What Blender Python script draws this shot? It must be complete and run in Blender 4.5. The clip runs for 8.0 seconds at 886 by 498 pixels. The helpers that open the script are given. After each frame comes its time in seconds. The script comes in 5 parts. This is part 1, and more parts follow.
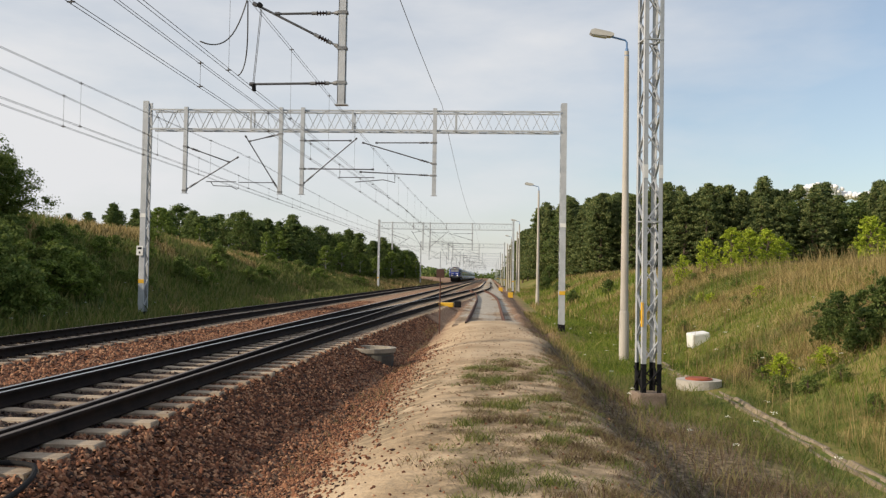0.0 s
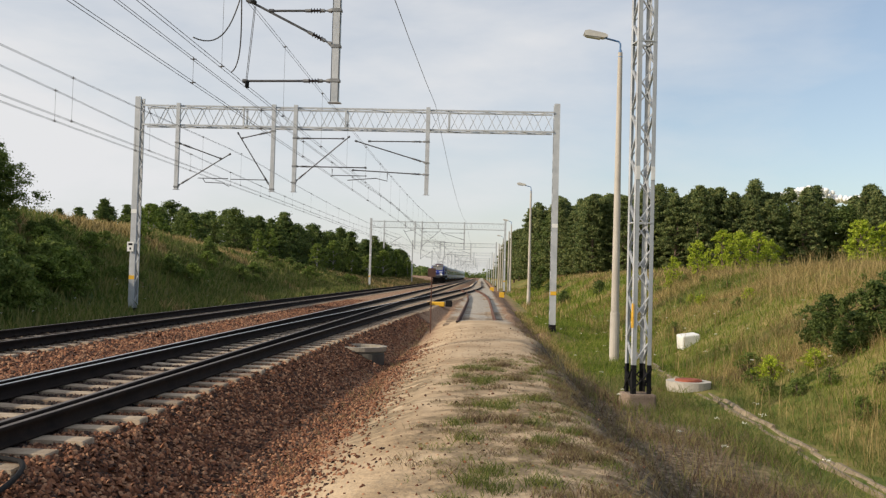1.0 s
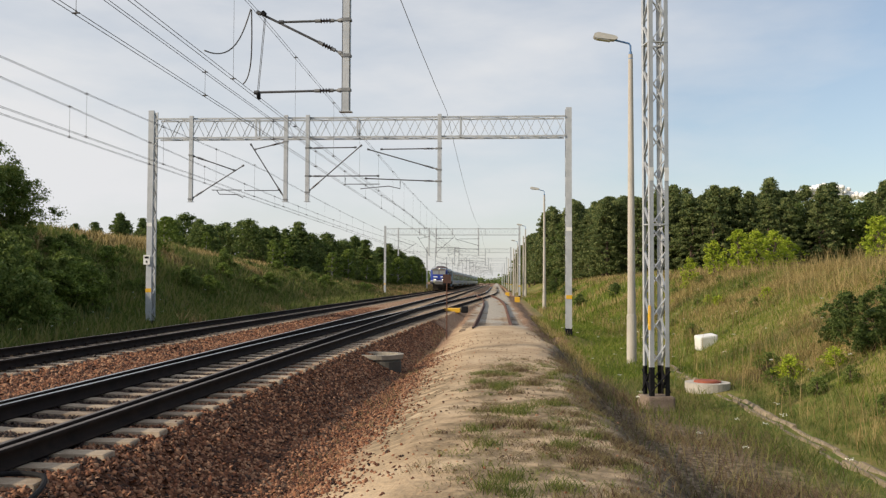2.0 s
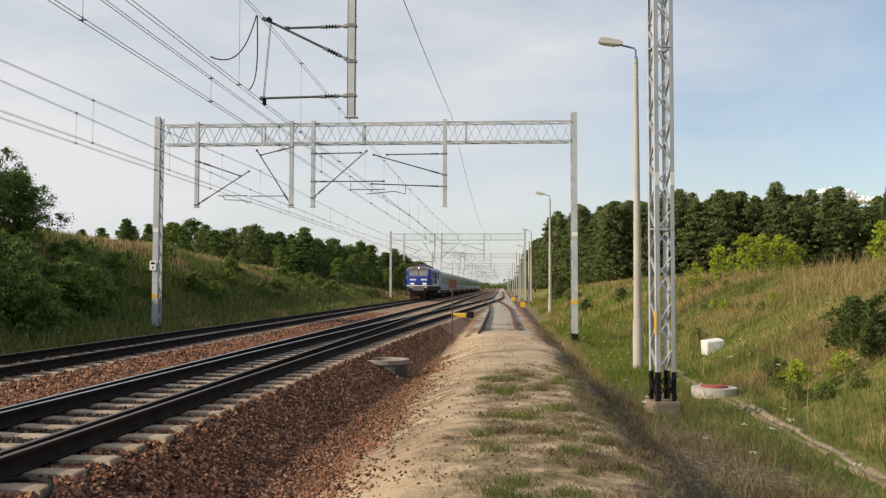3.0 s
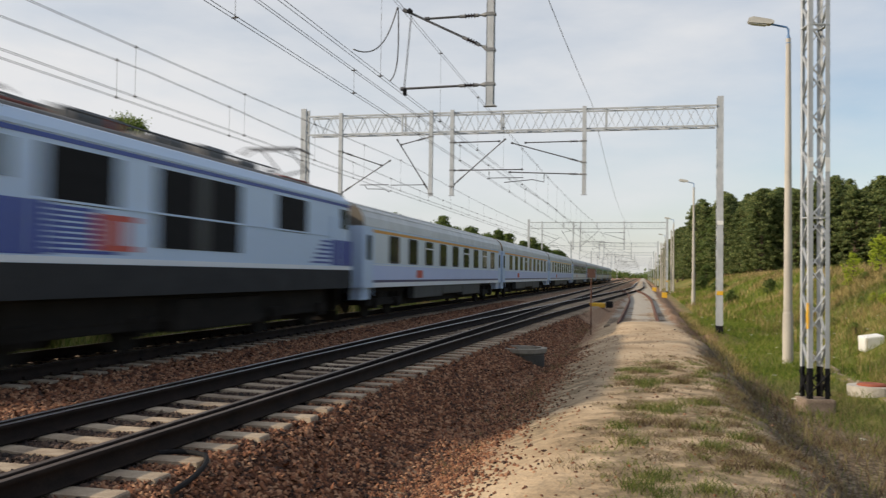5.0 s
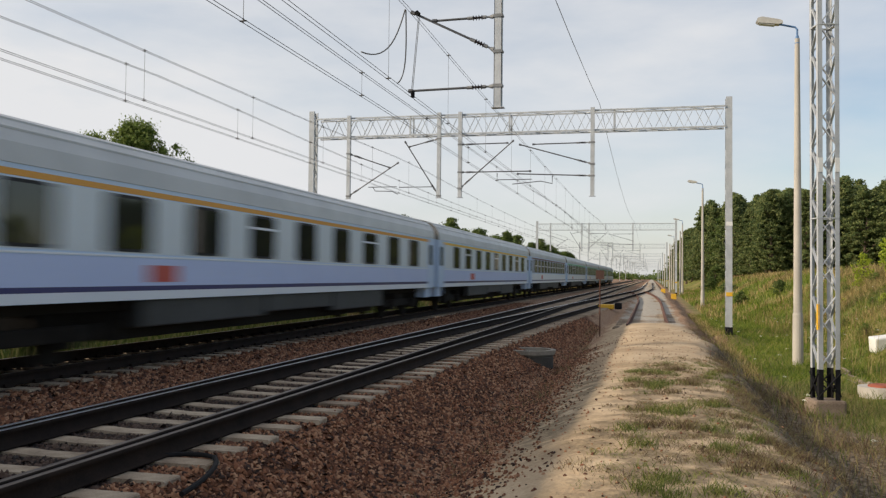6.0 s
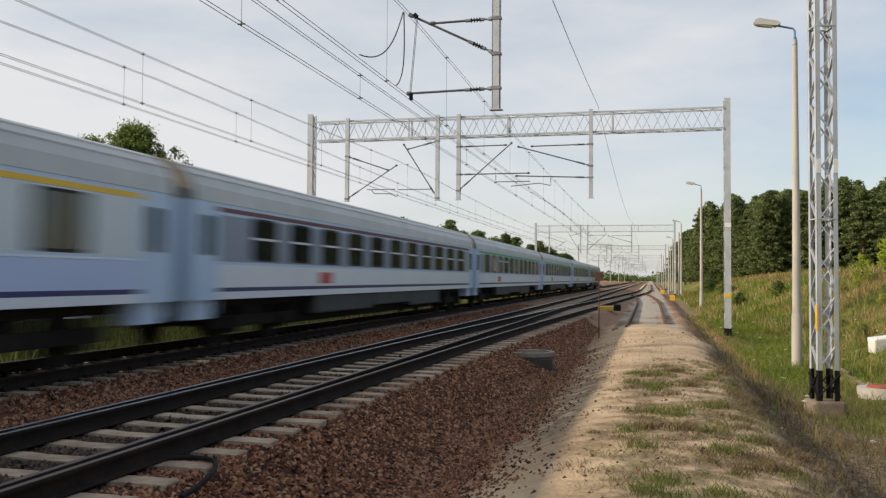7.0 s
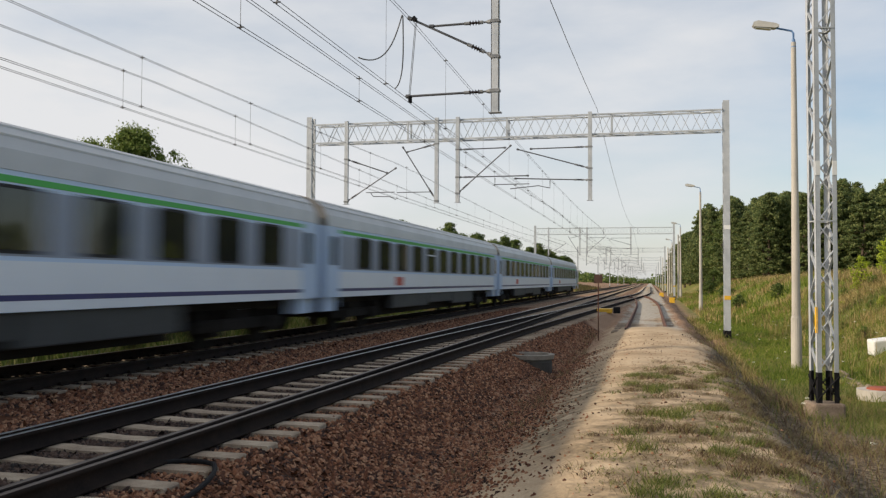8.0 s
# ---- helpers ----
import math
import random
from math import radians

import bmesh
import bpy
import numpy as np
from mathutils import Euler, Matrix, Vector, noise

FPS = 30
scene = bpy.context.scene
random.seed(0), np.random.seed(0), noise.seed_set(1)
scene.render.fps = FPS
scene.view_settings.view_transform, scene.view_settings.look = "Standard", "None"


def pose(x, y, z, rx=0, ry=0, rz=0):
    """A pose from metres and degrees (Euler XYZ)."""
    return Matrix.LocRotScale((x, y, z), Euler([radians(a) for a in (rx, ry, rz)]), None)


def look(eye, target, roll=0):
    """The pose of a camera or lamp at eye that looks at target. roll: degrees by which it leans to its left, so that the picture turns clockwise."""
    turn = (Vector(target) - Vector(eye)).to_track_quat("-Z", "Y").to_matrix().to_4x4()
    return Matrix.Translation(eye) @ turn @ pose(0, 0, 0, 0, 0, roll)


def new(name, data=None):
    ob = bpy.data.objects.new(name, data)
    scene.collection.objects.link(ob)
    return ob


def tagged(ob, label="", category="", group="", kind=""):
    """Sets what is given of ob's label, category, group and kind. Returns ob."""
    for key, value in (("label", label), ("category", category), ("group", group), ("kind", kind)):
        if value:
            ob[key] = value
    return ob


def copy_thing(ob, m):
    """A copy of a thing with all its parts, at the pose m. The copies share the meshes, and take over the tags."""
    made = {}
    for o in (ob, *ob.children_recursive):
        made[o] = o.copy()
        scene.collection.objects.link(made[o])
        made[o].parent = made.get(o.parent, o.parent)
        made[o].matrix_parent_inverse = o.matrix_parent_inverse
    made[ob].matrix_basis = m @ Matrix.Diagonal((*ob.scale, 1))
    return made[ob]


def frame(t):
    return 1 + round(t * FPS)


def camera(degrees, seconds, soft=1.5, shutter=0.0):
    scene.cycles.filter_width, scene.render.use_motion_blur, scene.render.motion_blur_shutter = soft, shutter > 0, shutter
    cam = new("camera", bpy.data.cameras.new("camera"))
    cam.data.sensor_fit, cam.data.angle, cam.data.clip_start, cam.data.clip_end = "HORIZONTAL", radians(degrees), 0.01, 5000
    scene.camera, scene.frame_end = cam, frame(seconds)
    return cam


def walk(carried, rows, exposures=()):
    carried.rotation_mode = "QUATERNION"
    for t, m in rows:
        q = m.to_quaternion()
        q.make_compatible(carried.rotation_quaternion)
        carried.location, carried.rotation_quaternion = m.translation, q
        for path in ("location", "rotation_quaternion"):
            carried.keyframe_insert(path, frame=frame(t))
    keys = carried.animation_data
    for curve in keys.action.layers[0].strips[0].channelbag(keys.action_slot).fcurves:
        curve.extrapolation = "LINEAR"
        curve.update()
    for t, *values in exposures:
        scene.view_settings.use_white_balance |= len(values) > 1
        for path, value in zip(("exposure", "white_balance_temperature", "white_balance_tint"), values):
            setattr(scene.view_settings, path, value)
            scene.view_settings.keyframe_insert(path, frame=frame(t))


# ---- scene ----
# The eye is the origin in plan; rail heads lie at z = 0 and the tracks run along +y.
EYE_Z = 1.42
cam = camera(53.74, 8.0, soft=1.3, shutter=0.5)
TURNS = [
    (0.0, 3.08, 1.79, -0.94), (0.5, 2.74, 1.58, -0.99), (1.0, 2.52, 1.75, -1.52), (1.5, 2.96, 1.95, -0.69),
    (3.0, 3.88, 2.48, -0.13), (3.5, 4.12, 2.59, -0.01), (4.0, 4.73, 2.70, 0.06), (4.3, 5.05, 2.55, 0.00),
    (4.5, 5.96, 2.25, -0.13), (4.6, 8.00, 2.10, -0.30), (4.7, 9.50, 1.95, -0.42), (4.8, 11.13, 1.83, -0.55),
    (4.9, 12.15, 1.72, -0.67), (5.0, 12.88, 1.65, -0.75), (5.2, 13.30, 1.68, -0.70), (6.5, 13.43, 1.82, -0.57),
    (7.0, 13.36, 1.92, -0.38), (7.5, 13.33, 2.02, 0.00), (8.0, 13.32, 2.10, -0.27),
]
walk(cam, [(t, pose(0, 0, EYE_Z, 90 + p, r, y)) for t, y, p, r in TURNS])

# ---- sky and sun ----
SUN_ELEVATION, SUN_AZIMUTH = 25.0, 246.0   # degrees; azimuth clockwise from +y: low on the left, a little behind
world = bpy.data.worlds.new("sky")
scene.world = world
world.use_nodes = True
wn, wl = world.node_tree.nodes, world.node_tree.links
wn.clear()
w_out = wn.new("ShaderNodeOutputWorld")
w_bg = wn.new("ShaderNodeBackground")
w_sky = wn.new("ShaderNodeTexSky")
w_sky.sky_type, w_sky.sun_disc = "NISHITA", False
w_sky.sun_elevation, w_sky.sun_rotation = radians(SUN_ELEVATION), radians(SUN_AZIMUTH)
w_sky.air_density, w_sky.dust_density, w_sky.ozone_density = 1.0, 1.1, 1.0
w_gain = wn.new("ShaderNodeMix")
w_gain.data_type, w_gain.blend_type = "RGBA", "MULTIPLY"
w_gain.inputs["Factor"].default_value = 1.0
w_gain.inputs["B"].default_value = (0.14, 0.14, 0.14, 1)
w_co = wn.new("ShaderNodeTexCoord")
w_map = wn.new("ShaderNodeMapping")
w_map.inputs["Scale"].default_value = (1.0, 1.0, 3.2)
w_map.inputs["Location"].default_value = (0.35, 0.2, 0.4)
w_noise = wn.new("ShaderNodeTexNoise")
w_noise.inputs["Scale"].default_value, w_noise.inputs["Detail"].default_value = 1.7, 7.0
w_noise.inputs["Roughness"].default_value = 0.55
w_ramp = wn.new("ShaderNodeValToRGB")
w_ramp.color_ramp.elements[0].position, w_ramp.color_ramp.elements[0].color = 0.32, (0.18, 0.18, 0.18, 1)
w_ramp.color_ramp.elements[1].position, w_ramp.color_ramp.elements[1].color = 0.68, (1, 1, 1, 1)
w_mix = wn.new("ShaderNodeMix")
w_mix.data_type = "RGBA"
w_mix.inputs["B"].default_value = (0.785, 0.79, 0.805, 1)
w_bg.inputs["Strength"].default_value = 1.0
wl.new(w_sky.outputs["Color"], w_gain.inputs["A"])
wl.new(w_co.outputs["Generated"], w_map.inputs["Vector"])
wl.new(w_map.outputs["Vector"], w_noise.inputs["Vector"])
w_sep = wn.new("ShaderNodeSeparateXYZ")
wl.new(w_co.outputs["Generated"], w_sep.inputs[0])
w_veil = wn.new("ShaderNodeMath")   # the veil of cloud thins out away from the sun
w_veil.operation = "MULTIPLY_ADD"
wl.new(w_sep.outputs["X"], w_veil.inputs[0])
w_veil.inputs[1].default_value = -0.30
wl.new(w_noise.outputs["Fac"], w_veil.inputs[2])
wl.new(w_veil.outputs[0], w_ramp.inputs["Fac"])
wl.new(w_ramp.outputs["Color"], w_mix.inputs["Factor"])
wl.new(w_gain.outputs["Result"], w_mix.inputs["A"])
wl.new(w_mix.outputs["Result"], w_bg.inputs["Color"])
wl.new(w_bg.outputs["Background"], w_out.inputs["Surface"])

sun = new("sun", bpy.data.lights.new("sun", "SUN"))
sun.data.energy, sun.data.angle, sun.data.color = 4.6, radians(1.2), (1.0, 0.85, 0.66)
_az, _el = radians(SUN_AZIMUTH), radians(SUN_ELEVATION)
sun.matrix_world = look((60 * math.sin(_az), 60 * math.cos(_az), 60 * math.tan(_el)), (0, 0, 0))
scene.view_settings.exposure = 0.0


# ---- materials ----
def mat(name, colors, rough=0.7, metal=0.0, scale=6.0, fine=60.0, bump=0.0, bump_scale=80.0, stretch=(1, 1, 1),
        by_object=0.0, by_island=0.0, spec=0.5, emit=0.0, low=0.32, high=0.68):
    """Noise at two scales between the colours, with bump; optional spread by object or island."""
    m = bpy.data.materials.new(name)
    m.use_nodes = True
    n, l = m.node_tree.nodes, m.node_tree.links
    b = n["Principled BSDF"]
    b.inputs["Roughness"].default_value, b.inputs["Metallic"].default_value = rough, metal
    b.inputs["Specular IOR Level"].default_value = spec
    co = n.new("ShaderNodeTexCoord")
    mp = n.new("ShaderNodeMapping")
    mp.inputs["Scale"].default_value = stretch
    l.new(co.outputs["Object"], mp.inputs["Vector"])
    big, small = n.new("ShaderNodeTexNoise"), n.new("ShaderNodeTexNoise")
    big.inputs["Scale"].default_value, big.inputs["Detail"].default_value = scale, 5
    small.inputs["Scale"].default_value, small.inputs["Detail"].default_value = fine, 3
    for q in (big, small):
        l.new(mp.outputs["Vector"], q.inputs["Vector"])
    mix = n.new("ShaderNodeMath")
    mix.operation = "MULTIPLY_ADD"
    l.new(small.outputs["Fac"], mix.inputs[0])
    mix.inputs[1].default_value = 0.4
    half = n.new("ShaderNodeMath")
    half.operation = "MULTIPLY"
    l.new(big.outputs["Fac"], half.inputs[0])
    half.inputs[1].default_value = 0.6
    l.new(half.outputs[0], mix.inputs[2])
    value = mix.outputs[0]
    if by_object or by_island:
        src = n.new("ShaderNodeObjectInfo").outputs["Random"] if by_object else n.new("ShaderNodeNewGeometry").outputs["Random Per Island"]
        amount = by_object or by_island
        add = n.new("ShaderNodeMath")
        add.operation = "MULTIPLY_ADD"
        l.new(src, add.inputs[0])
        add.inputs[1].default_value = amount
        l.new(value, add.inputs[2])
        sub = n.new("ShaderNodeMath")
        sub.operation = "SUBTRACT"
        l.new(add.outputs[0], sub.inputs[0])
        sub.inputs[1].default_value = amount / 2
        value = sub.outputs[0]
    ramp = n.new("ShaderNodeValToRGB")
    els = ramp.color_ramp.elements
    while len(els) < len(colors):
        els.new(0.5)
    for i, c in enumerate(colors):
        els[i].position = low + (high - low) * i / max(1, len(colors) - 1)
        els[i].color = (*c, 1)
    l.new(value, ramp.inputs["Fac"])
    l.new(ramp.outputs["Color"], b.inputs["Base Color"])
    if bump:
        bn, bp = n.new("ShaderNodeTexNoise"), n.new("ShaderNodeBump")
        bn.inputs["Scale"].default_value, bn.inputs["Detail"].default_value = bump_scale, 4
        bp.inputs["Strength"].default_value, bp.inputs["Distance"].default_value = bump, 0.02
        l.new(mp.outputs["Vector"], bn.inputs["Vector"])
        l.new(bn.outputs["Fac"], bp.inputs["Height"])
        l.new(bp.outputs["Normal"], b.inputs["Normal"])
    if emit:
        b.inputs["Emission Color"].default_value = (1.0, 0.82, 0.55, 1)
        b.inputs["Emission Strength"].default_value = emit
    return m


def leaf_mat(name, colors, by_island=0.5):
    m = mat(name, colors, 0.65, scale=0.8, fine=9, by_island=by_island, spec=0.25)
    n, l = m.node_tree.nodes, m.node_tree.links
    b, out = n["Principled BSDF"], n["Material Output"]
    tr, mx = n.new("ShaderNodeBsdfTranslucent"), n.new("ShaderNodeMixShader")
    l.new(b.inputs["Base Color"].links[0].from_socket, tr.inputs["Color"])
    mx.inputs["Fac"].default_value = 0.42
    l.new(b.outputs["BSDF"], mx.inputs[1])
    l.new(tr.outputs["BSDF"], mx.inputs[2])
    l.new(mx.outputs["Shader"], out.inputs["Surface"])
    return m


M_STEEL = mat("galvanised_steel", [(0.36, 0.385, 0.41), (0.54, 0.56, 0.58)], 0.5, 0.15, 3, 40, 0.05)
M_DARKSTEEL = mat("dark_steel", [(0.07, 0.075, 0.08), (0.14, 0.14, 0.15)], 0.55, 0.3, 4, 50)
M_FITTING = mat("grey_fitting", [(0.16, 0.165, 0.17), (0.28, 0.285, 0.29)], 0.55, 0.3, 4, 50)
M_BLACK = mat("black_paint", [(0.008, 0.008, 0.009), (0.018, 0.018, 0.02)], 0.8, spec=0.15)
M_PORCELAIN = mat("insulator_glaze", [(0.03, 0.022, 0.02), (0.06, 0.04, 0.035)], 0.25)
M_WIRE = mat("copper_wire", [(0.06, 0.06, 0.06), (0.12, 0.11, 0.10)], 0.5, 0.5)
M_RAIL = mat("rail_steel", [(0.012, 0.009, 0.008), (0.032, 0.021, 0.016)], 0.9, 0.0, 4, 60, 0.15, spec=0.15)
M_RAILTOP = mat("polished_rail_head", [(0.42, 0.43, 0.45), (0.6, 0.61, 0.63)], 0.28, 1.0, 3, 30)
M_RAILDULL = mat("dull_rail_head", [(0.06, 0.045, 0.036), (0.13, 0.10, 0.085)], 0.45, 0.4, 3, 30)
M_RUST = mat("rusty_rail", [(0.065, 0.028, 0.018), (0.14, 0.06, 0.036)], 0.85, 0.0, 4, 60, 0.2)
M_CONCRETE = mat("sleeper_concrete", [(0.17, 0.12, 0.08), (0.46, 0.37, 0.27)], 0.85, 0, 5, 70, 0.2, by_object=0.25)
M_POST = mat("pole_concrete", [(0.36, 0.33, 0.29), (0.50, 0.47, 0.42)], 0.85, 0, 3, 60, 0.15, stretch=(1, 1, 0.3))
M_STONE = mat("ballast_stone", [(0.022, 0.010, 0.006), (0.118, 0.043, 0.020), (0.23, 0.092, 0.042), (0.37, 0.205, 0.115)], 0.9, 0, 8, 70, 0.2, by_island=1.1, low=0.0, high=1.0)
# Darker stone for between the rails: oil, with shade put into the colour.
M_STONE_OIL_SHADE = mat("oily_shaded_stone", [(0.008, 0.005, 0.004), (0.03, 0.015, 0.010), (0.058, 0.031, 0.02), (0.11, 0.07, 0.05)], 0.85, 0, 8, 70, 0.2, by_island=1.1, low=0.0, high=1.0)
M_YELLOW = mat("yellow_paint", [(0.65, 0.36, 0.02), (0.8, 0.48, 0.04)], 0.5)
M_WHITE = mat("white_paint", [(0.68, 0.68, 0.66), (0.82, 0.82, 0.80)], 0.5)
M_BARK = mat("bark", [(0.06, 0.045, 0.035), (0.16, 0.11, 0.08)], 0.9, 0, 4, 30, 0.5, stretch=(1, 1, 0.25))
M_BIRCH = mat("pale_bark", [(0.22, 0.20, 0.18), (0.5, 0.48, 0.44)], 0.85, 0, 3, 20, 0.3)
M_LEAF = leaf_mat("broad_leaves", [(0.09, 0.14, 0.03), (0.155, 0.21, 0.048), (0.23, 0.28, 0.075)])
M_LEAF_LIGHT = leaf_mat("light_leaves", [(0.22, 0.30, 0.025), (0.36, 0.44, 0.035), (0.50, 0.56, 0.07)])
M_LEAF_MID = leaf_mat("mid_green_leaves", [(0.10, 0.155, 0.03), (0.175, 0.24, 0.045), (0.25, 0.32, 0.07)])
M_LEAF_DARK = leaf_mat("dark_leaves", [(0.06, 0.10, 0.026), (0.115, 0.165, 0.042), (0.18, 0.22, 0.065)])
M_NEEDLE = leaf_mat("pine_needles", [(0.075, 0.115, 0.042), (0.15, 0.195, 0.066), (0.25, 0.27, 0.10)])


def ground_mat():
    """Soil, sand, ballast and meadow by the plan, with ragged borders."""
    m = bpy.data.materials.new("ground_cover")
    m.use_nodes = True
    n, l = m.node_tree.nodes, m.node_tree.links
    b = n["Principled BSDF"]
    b.inputs["Roughness"].default_value, b.inputs["Specular IOR Level"].default_value = 0.95, 0.2
    co = n.new("ShaderNodeTexCoord")

    def noise_of(scale, detail=5):
        q = n.new("ShaderNodeTexNoise")
        q.inputs["Scale"].default_value, q.inputs["Detail"].default_value = scale, detail
        l.new(co.outputs["Object"], q.inputs["Vector"])
        return q.outputs["Fac"]

    def colours(fac, *stops):
        r = n.new("ShaderNodeValToRGB")
        while len(r.color_ramp.elements) < len(stops):
            r.color_ramp.elements.new(0.5)
        for e, (p, c) in zip(r.color_ramp.elements, stops):
            e.position, e.color = p, (*c, 1)
        l.new(fac, r.inputs["Fac"])
        return r.outputs["Color"]

    def op(kind, a, b2, c=None):
        q = n.new("ShaderNodeMath")
        q.operation = kind
        for i, v in enumerate((a, b2, c)):
            if v is None:
                continue
            if isinstance(v, (int, float)):
                q.inputs[i].default_value = v
            else:
                l.new(v, q.inputs[i])
        return q.outputs[0]

    sep = n.new("ShaderNodeSeparateXYZ")
    l.new(co.outputs["Object"], sep.inputs[0])
    x = op("ADD", sep.outputs["X"], op("MULTIPLY", op("SUBTRACT", noise_of(0.7, 6), 0.5), 1.3))

    def step(v, at, width):
        q = n.new("ShaderNodeMapRange")
        q.interpolation_type = "SMOOTHSTEP"
        q.inputs["From Min"].default_value, q.inputs["From Max"].default_value = at - width, at + width
        l.new(v, q.inputs["Value"])
        return q.outputs["Result"]

    def blend(fac, a, b2):
        q = n.new("ShaderNodeMix")
        q.data_type = "RGBA"
        l.new(fac, q.inputs["Factor"])
        l.new(a, q.inputs["A"])
        l.new(b2, q.inputs["B"])
        return q.outputs["Result"]

    meadow = colours(op("MULTIPLY_ADD", noise_of(2.5, 6), 0.5, op("MULTIPLY", noise_of(0.16, 4), 0.5)),
                     (0.36, (0.07, 0.105, 0.018)), (0.46, (0.14, 0.155, 0.035)), (0.54, (0.22, 0.185, 0.065)), (0.64, (0.32, 0.245, 0.105)))
    bank = colours(op("MULTIPLY_ADD", noise_of(2.5, 6), 0.5, op("MULTIPLY", noise_of(0.16, 4), 0.5)),
                   (0.38, (0.045, 0.07, 0.018)), (0.5, (0.09, 0.115, 0.03)), (0.62, (0.19, 0.14, 0.065)))
    ballast = colours(op("MULTIPLY_ADD", noise_of(26, 2), 0.6, op("MULTIPLY", noise_of(0.9, 4), 0.4)),
                      (0.34, (0.020, 0.009, 0.005)), (0.5, (0.095, 0.038, 0.018)), (0.66, (0.185, 0.078, 0.038)))
    # Bed colour between the rails, darkened for oil and for painted shade.
    oil_and_shade = colours(op("MULTIPLY_ADD", noise_of(26, 2), 0.6, op("MULTIPLY", noise_of(0.9, 4), 0.4)),
                  (0.34, (0.008, 0.005, 0.004)), (0.5, (0.026, 0.014, 0.009)), (0.66, (0.055, 0.03, 0.019)))
    sand = colours(op("MULTIPLY_ADD", noise_of(30, 3), 0.35, op("MULTIPLY", noise_of(1.1, 6), 0.65)),
                   (0.34, (0.31, 0.225, 0.14)), (0.48, (0.45, 0.335, 0.215)), (0.64, (0.54, 0.42, 0.285)))
    litter = colours(noise_of(9, 6), (0.35, (0.085, 0.066, 0.042)), (0.5, (0.17, 0.13, 0.078)), (0.65, (0.28, 0.215, 0.13)))
    pale = colours(noise_of(7, 6), (0.35, (0.30, 0.27, 0.225)), (0.65, (0.45, 0.41, 0.35)))
    gravel = colours(noise_of(24, 3), (0.35, (0.15, 0.08, 0.05)), (0.5, (0.28, 0.17, 0.10)), (0.65, (0.40, 0.28, 0.19)))
    y = sep.outputs["Y"]
    in_a = op("MULTIPLY", step(x, -10.6, 0.25), step(op("MULTIPLY", x, -1), 8.5, 0.25))
    in_b = op("MULTIPLY", step(x, -6.1, 0.25), step(op("MULTIPLY", x, -1), 4.0, 0.25))
    ballast_darkened = blend(op("MULTIPLY", op("MAXIMUM", in_a, in_b), 0.8), ballast, oil_and_shade)
    out = blend(step(x, -12.3, 0.4), bank, ballast_darkened)
    cover = op("MULTIPLY", op("MULTIPLY", step(noise_of(2.6, 8), 0.47, 0.10), 0.75), op("MULTIPLY", step(op("MULTIPLY", y, -1), -18, 4), step(x, -0.85, 0.5)))
    flank = op("MULTIPLY", op("MULTIPLY", step(noise_of(3.4, 8), 0.44, 0.10), 0.85), op("MULTIPLY", op("MULTIPLY", step(y, 9.5, 2.0), step(op("MULTIPLY", y, -1), -20, 3)), step(op("MULTIPLY", x, -1), 0.9, 0.3)))
    sandy = blend(op("MAXIMUM", cover, flank), sand, litter)
    out = blend(step(x, -2.45, 0.25), out, gravel)
    out = blend(step(x, -1.72, 0.25), out, sandy)
    out = blend(step(op("ADD", y, op("MULTIPLY", x, 2)), 34.5, 1.5), out, blend(op("MULTIPLY", step(x, -1.35, 0.15), step(op("MULTIPLY", x, -1), -1.1, 0.15)), gravel, pale))
    soil = colours(noise_of(12, 6), (0.35, (0.06, 0.045, 0.03)), (0.5, (0.15, 0.115, 0.078)), (0.65, (0.29, 0.225, 0.15)))
    ditch = blend(step(op("MULTIPLY", y, -1), -31, 4), gravel, blend(step(x, 3.3, 0.5), soil, litter))
    out = blend(step(x, 1.42, 0.16), out, ditch)
    out = blend(step(op("ADD", x, op("MULTIPLY", step(y, 19, 6), 1.3)), 4.0, 0.7), out, meadow)
    l.new(out, b.inputs["Base Color"])
    bp = n.new("ShaderNodeBump")
    bp.inputs["Strength"].default_value, bp.inputs["Distance"].default_value = 0.8, 0.04
    l.new(op("MULTIPLY_ADD", noise_of(22, 3), 0.5, noise_of(6, 5)), bp.inputs["Height"])
    l.new(bp.outputs["Normal"], b.inputs["Normal"])
    return m


# ---- mesh helpers ----
def part(name, bm, material, parent=None, label=""):
    me = bpy.data.meshes.new(name)
    bm.to_mesh(me)
    bm.free()
    me.materials.append(material)
    ob = new(name, me)
    if parent is not None:
        ob.parent = parent
    if label:
        ob["label"] = label
    return ob


def shared(name, me, m, parent):
    ob = new(name, me)
    ob.matrix_basis = m
    ob.parent = parent
    return ob


def box(bm, a, b, bevel=0.0):
    """A box from corner a to corner b."""
    a, b = Vector(a), Vector(b)
    got = bmesh.ops.create_cube(bm, size=1.0, matrix=Matrix.Translation((a + b) / 2) @ Matrix.Diagonal((*(b - a), 1)))
    if bevel:
        edges = {e for v in got["verts"] for e in v.link_edges}
        bmesh.ops.bevel(bm, geom=list(edges), offset=bevel, segments=2, affect="EDGES", profile=0.6)
    return bm


def bar(bm, a, b, w, d=None, n=4):
    """A straight bar from a to b: square of width w (or w x d), or round with n sides and radius w."""
    a, b = Vector(a), Vector(b)
    m = Matrix.Translation((a + b) / 2) @ (b - a).to_track_quat("Z", "Y").to_matrix().to_4x4()
    if n == 4:
        bmesh.ops.create_cube(bm, size=1.0, matrix=m @ Matrix.Diagonal((w, d or w, (b - a).length, 1)))
    else:
        bmesh.ops.create_cone(bm, cap_ends=True, segments=n, radius1=w, radius2=w if d is None else d, depth=(b - a).length, matrix=m)
    return bm


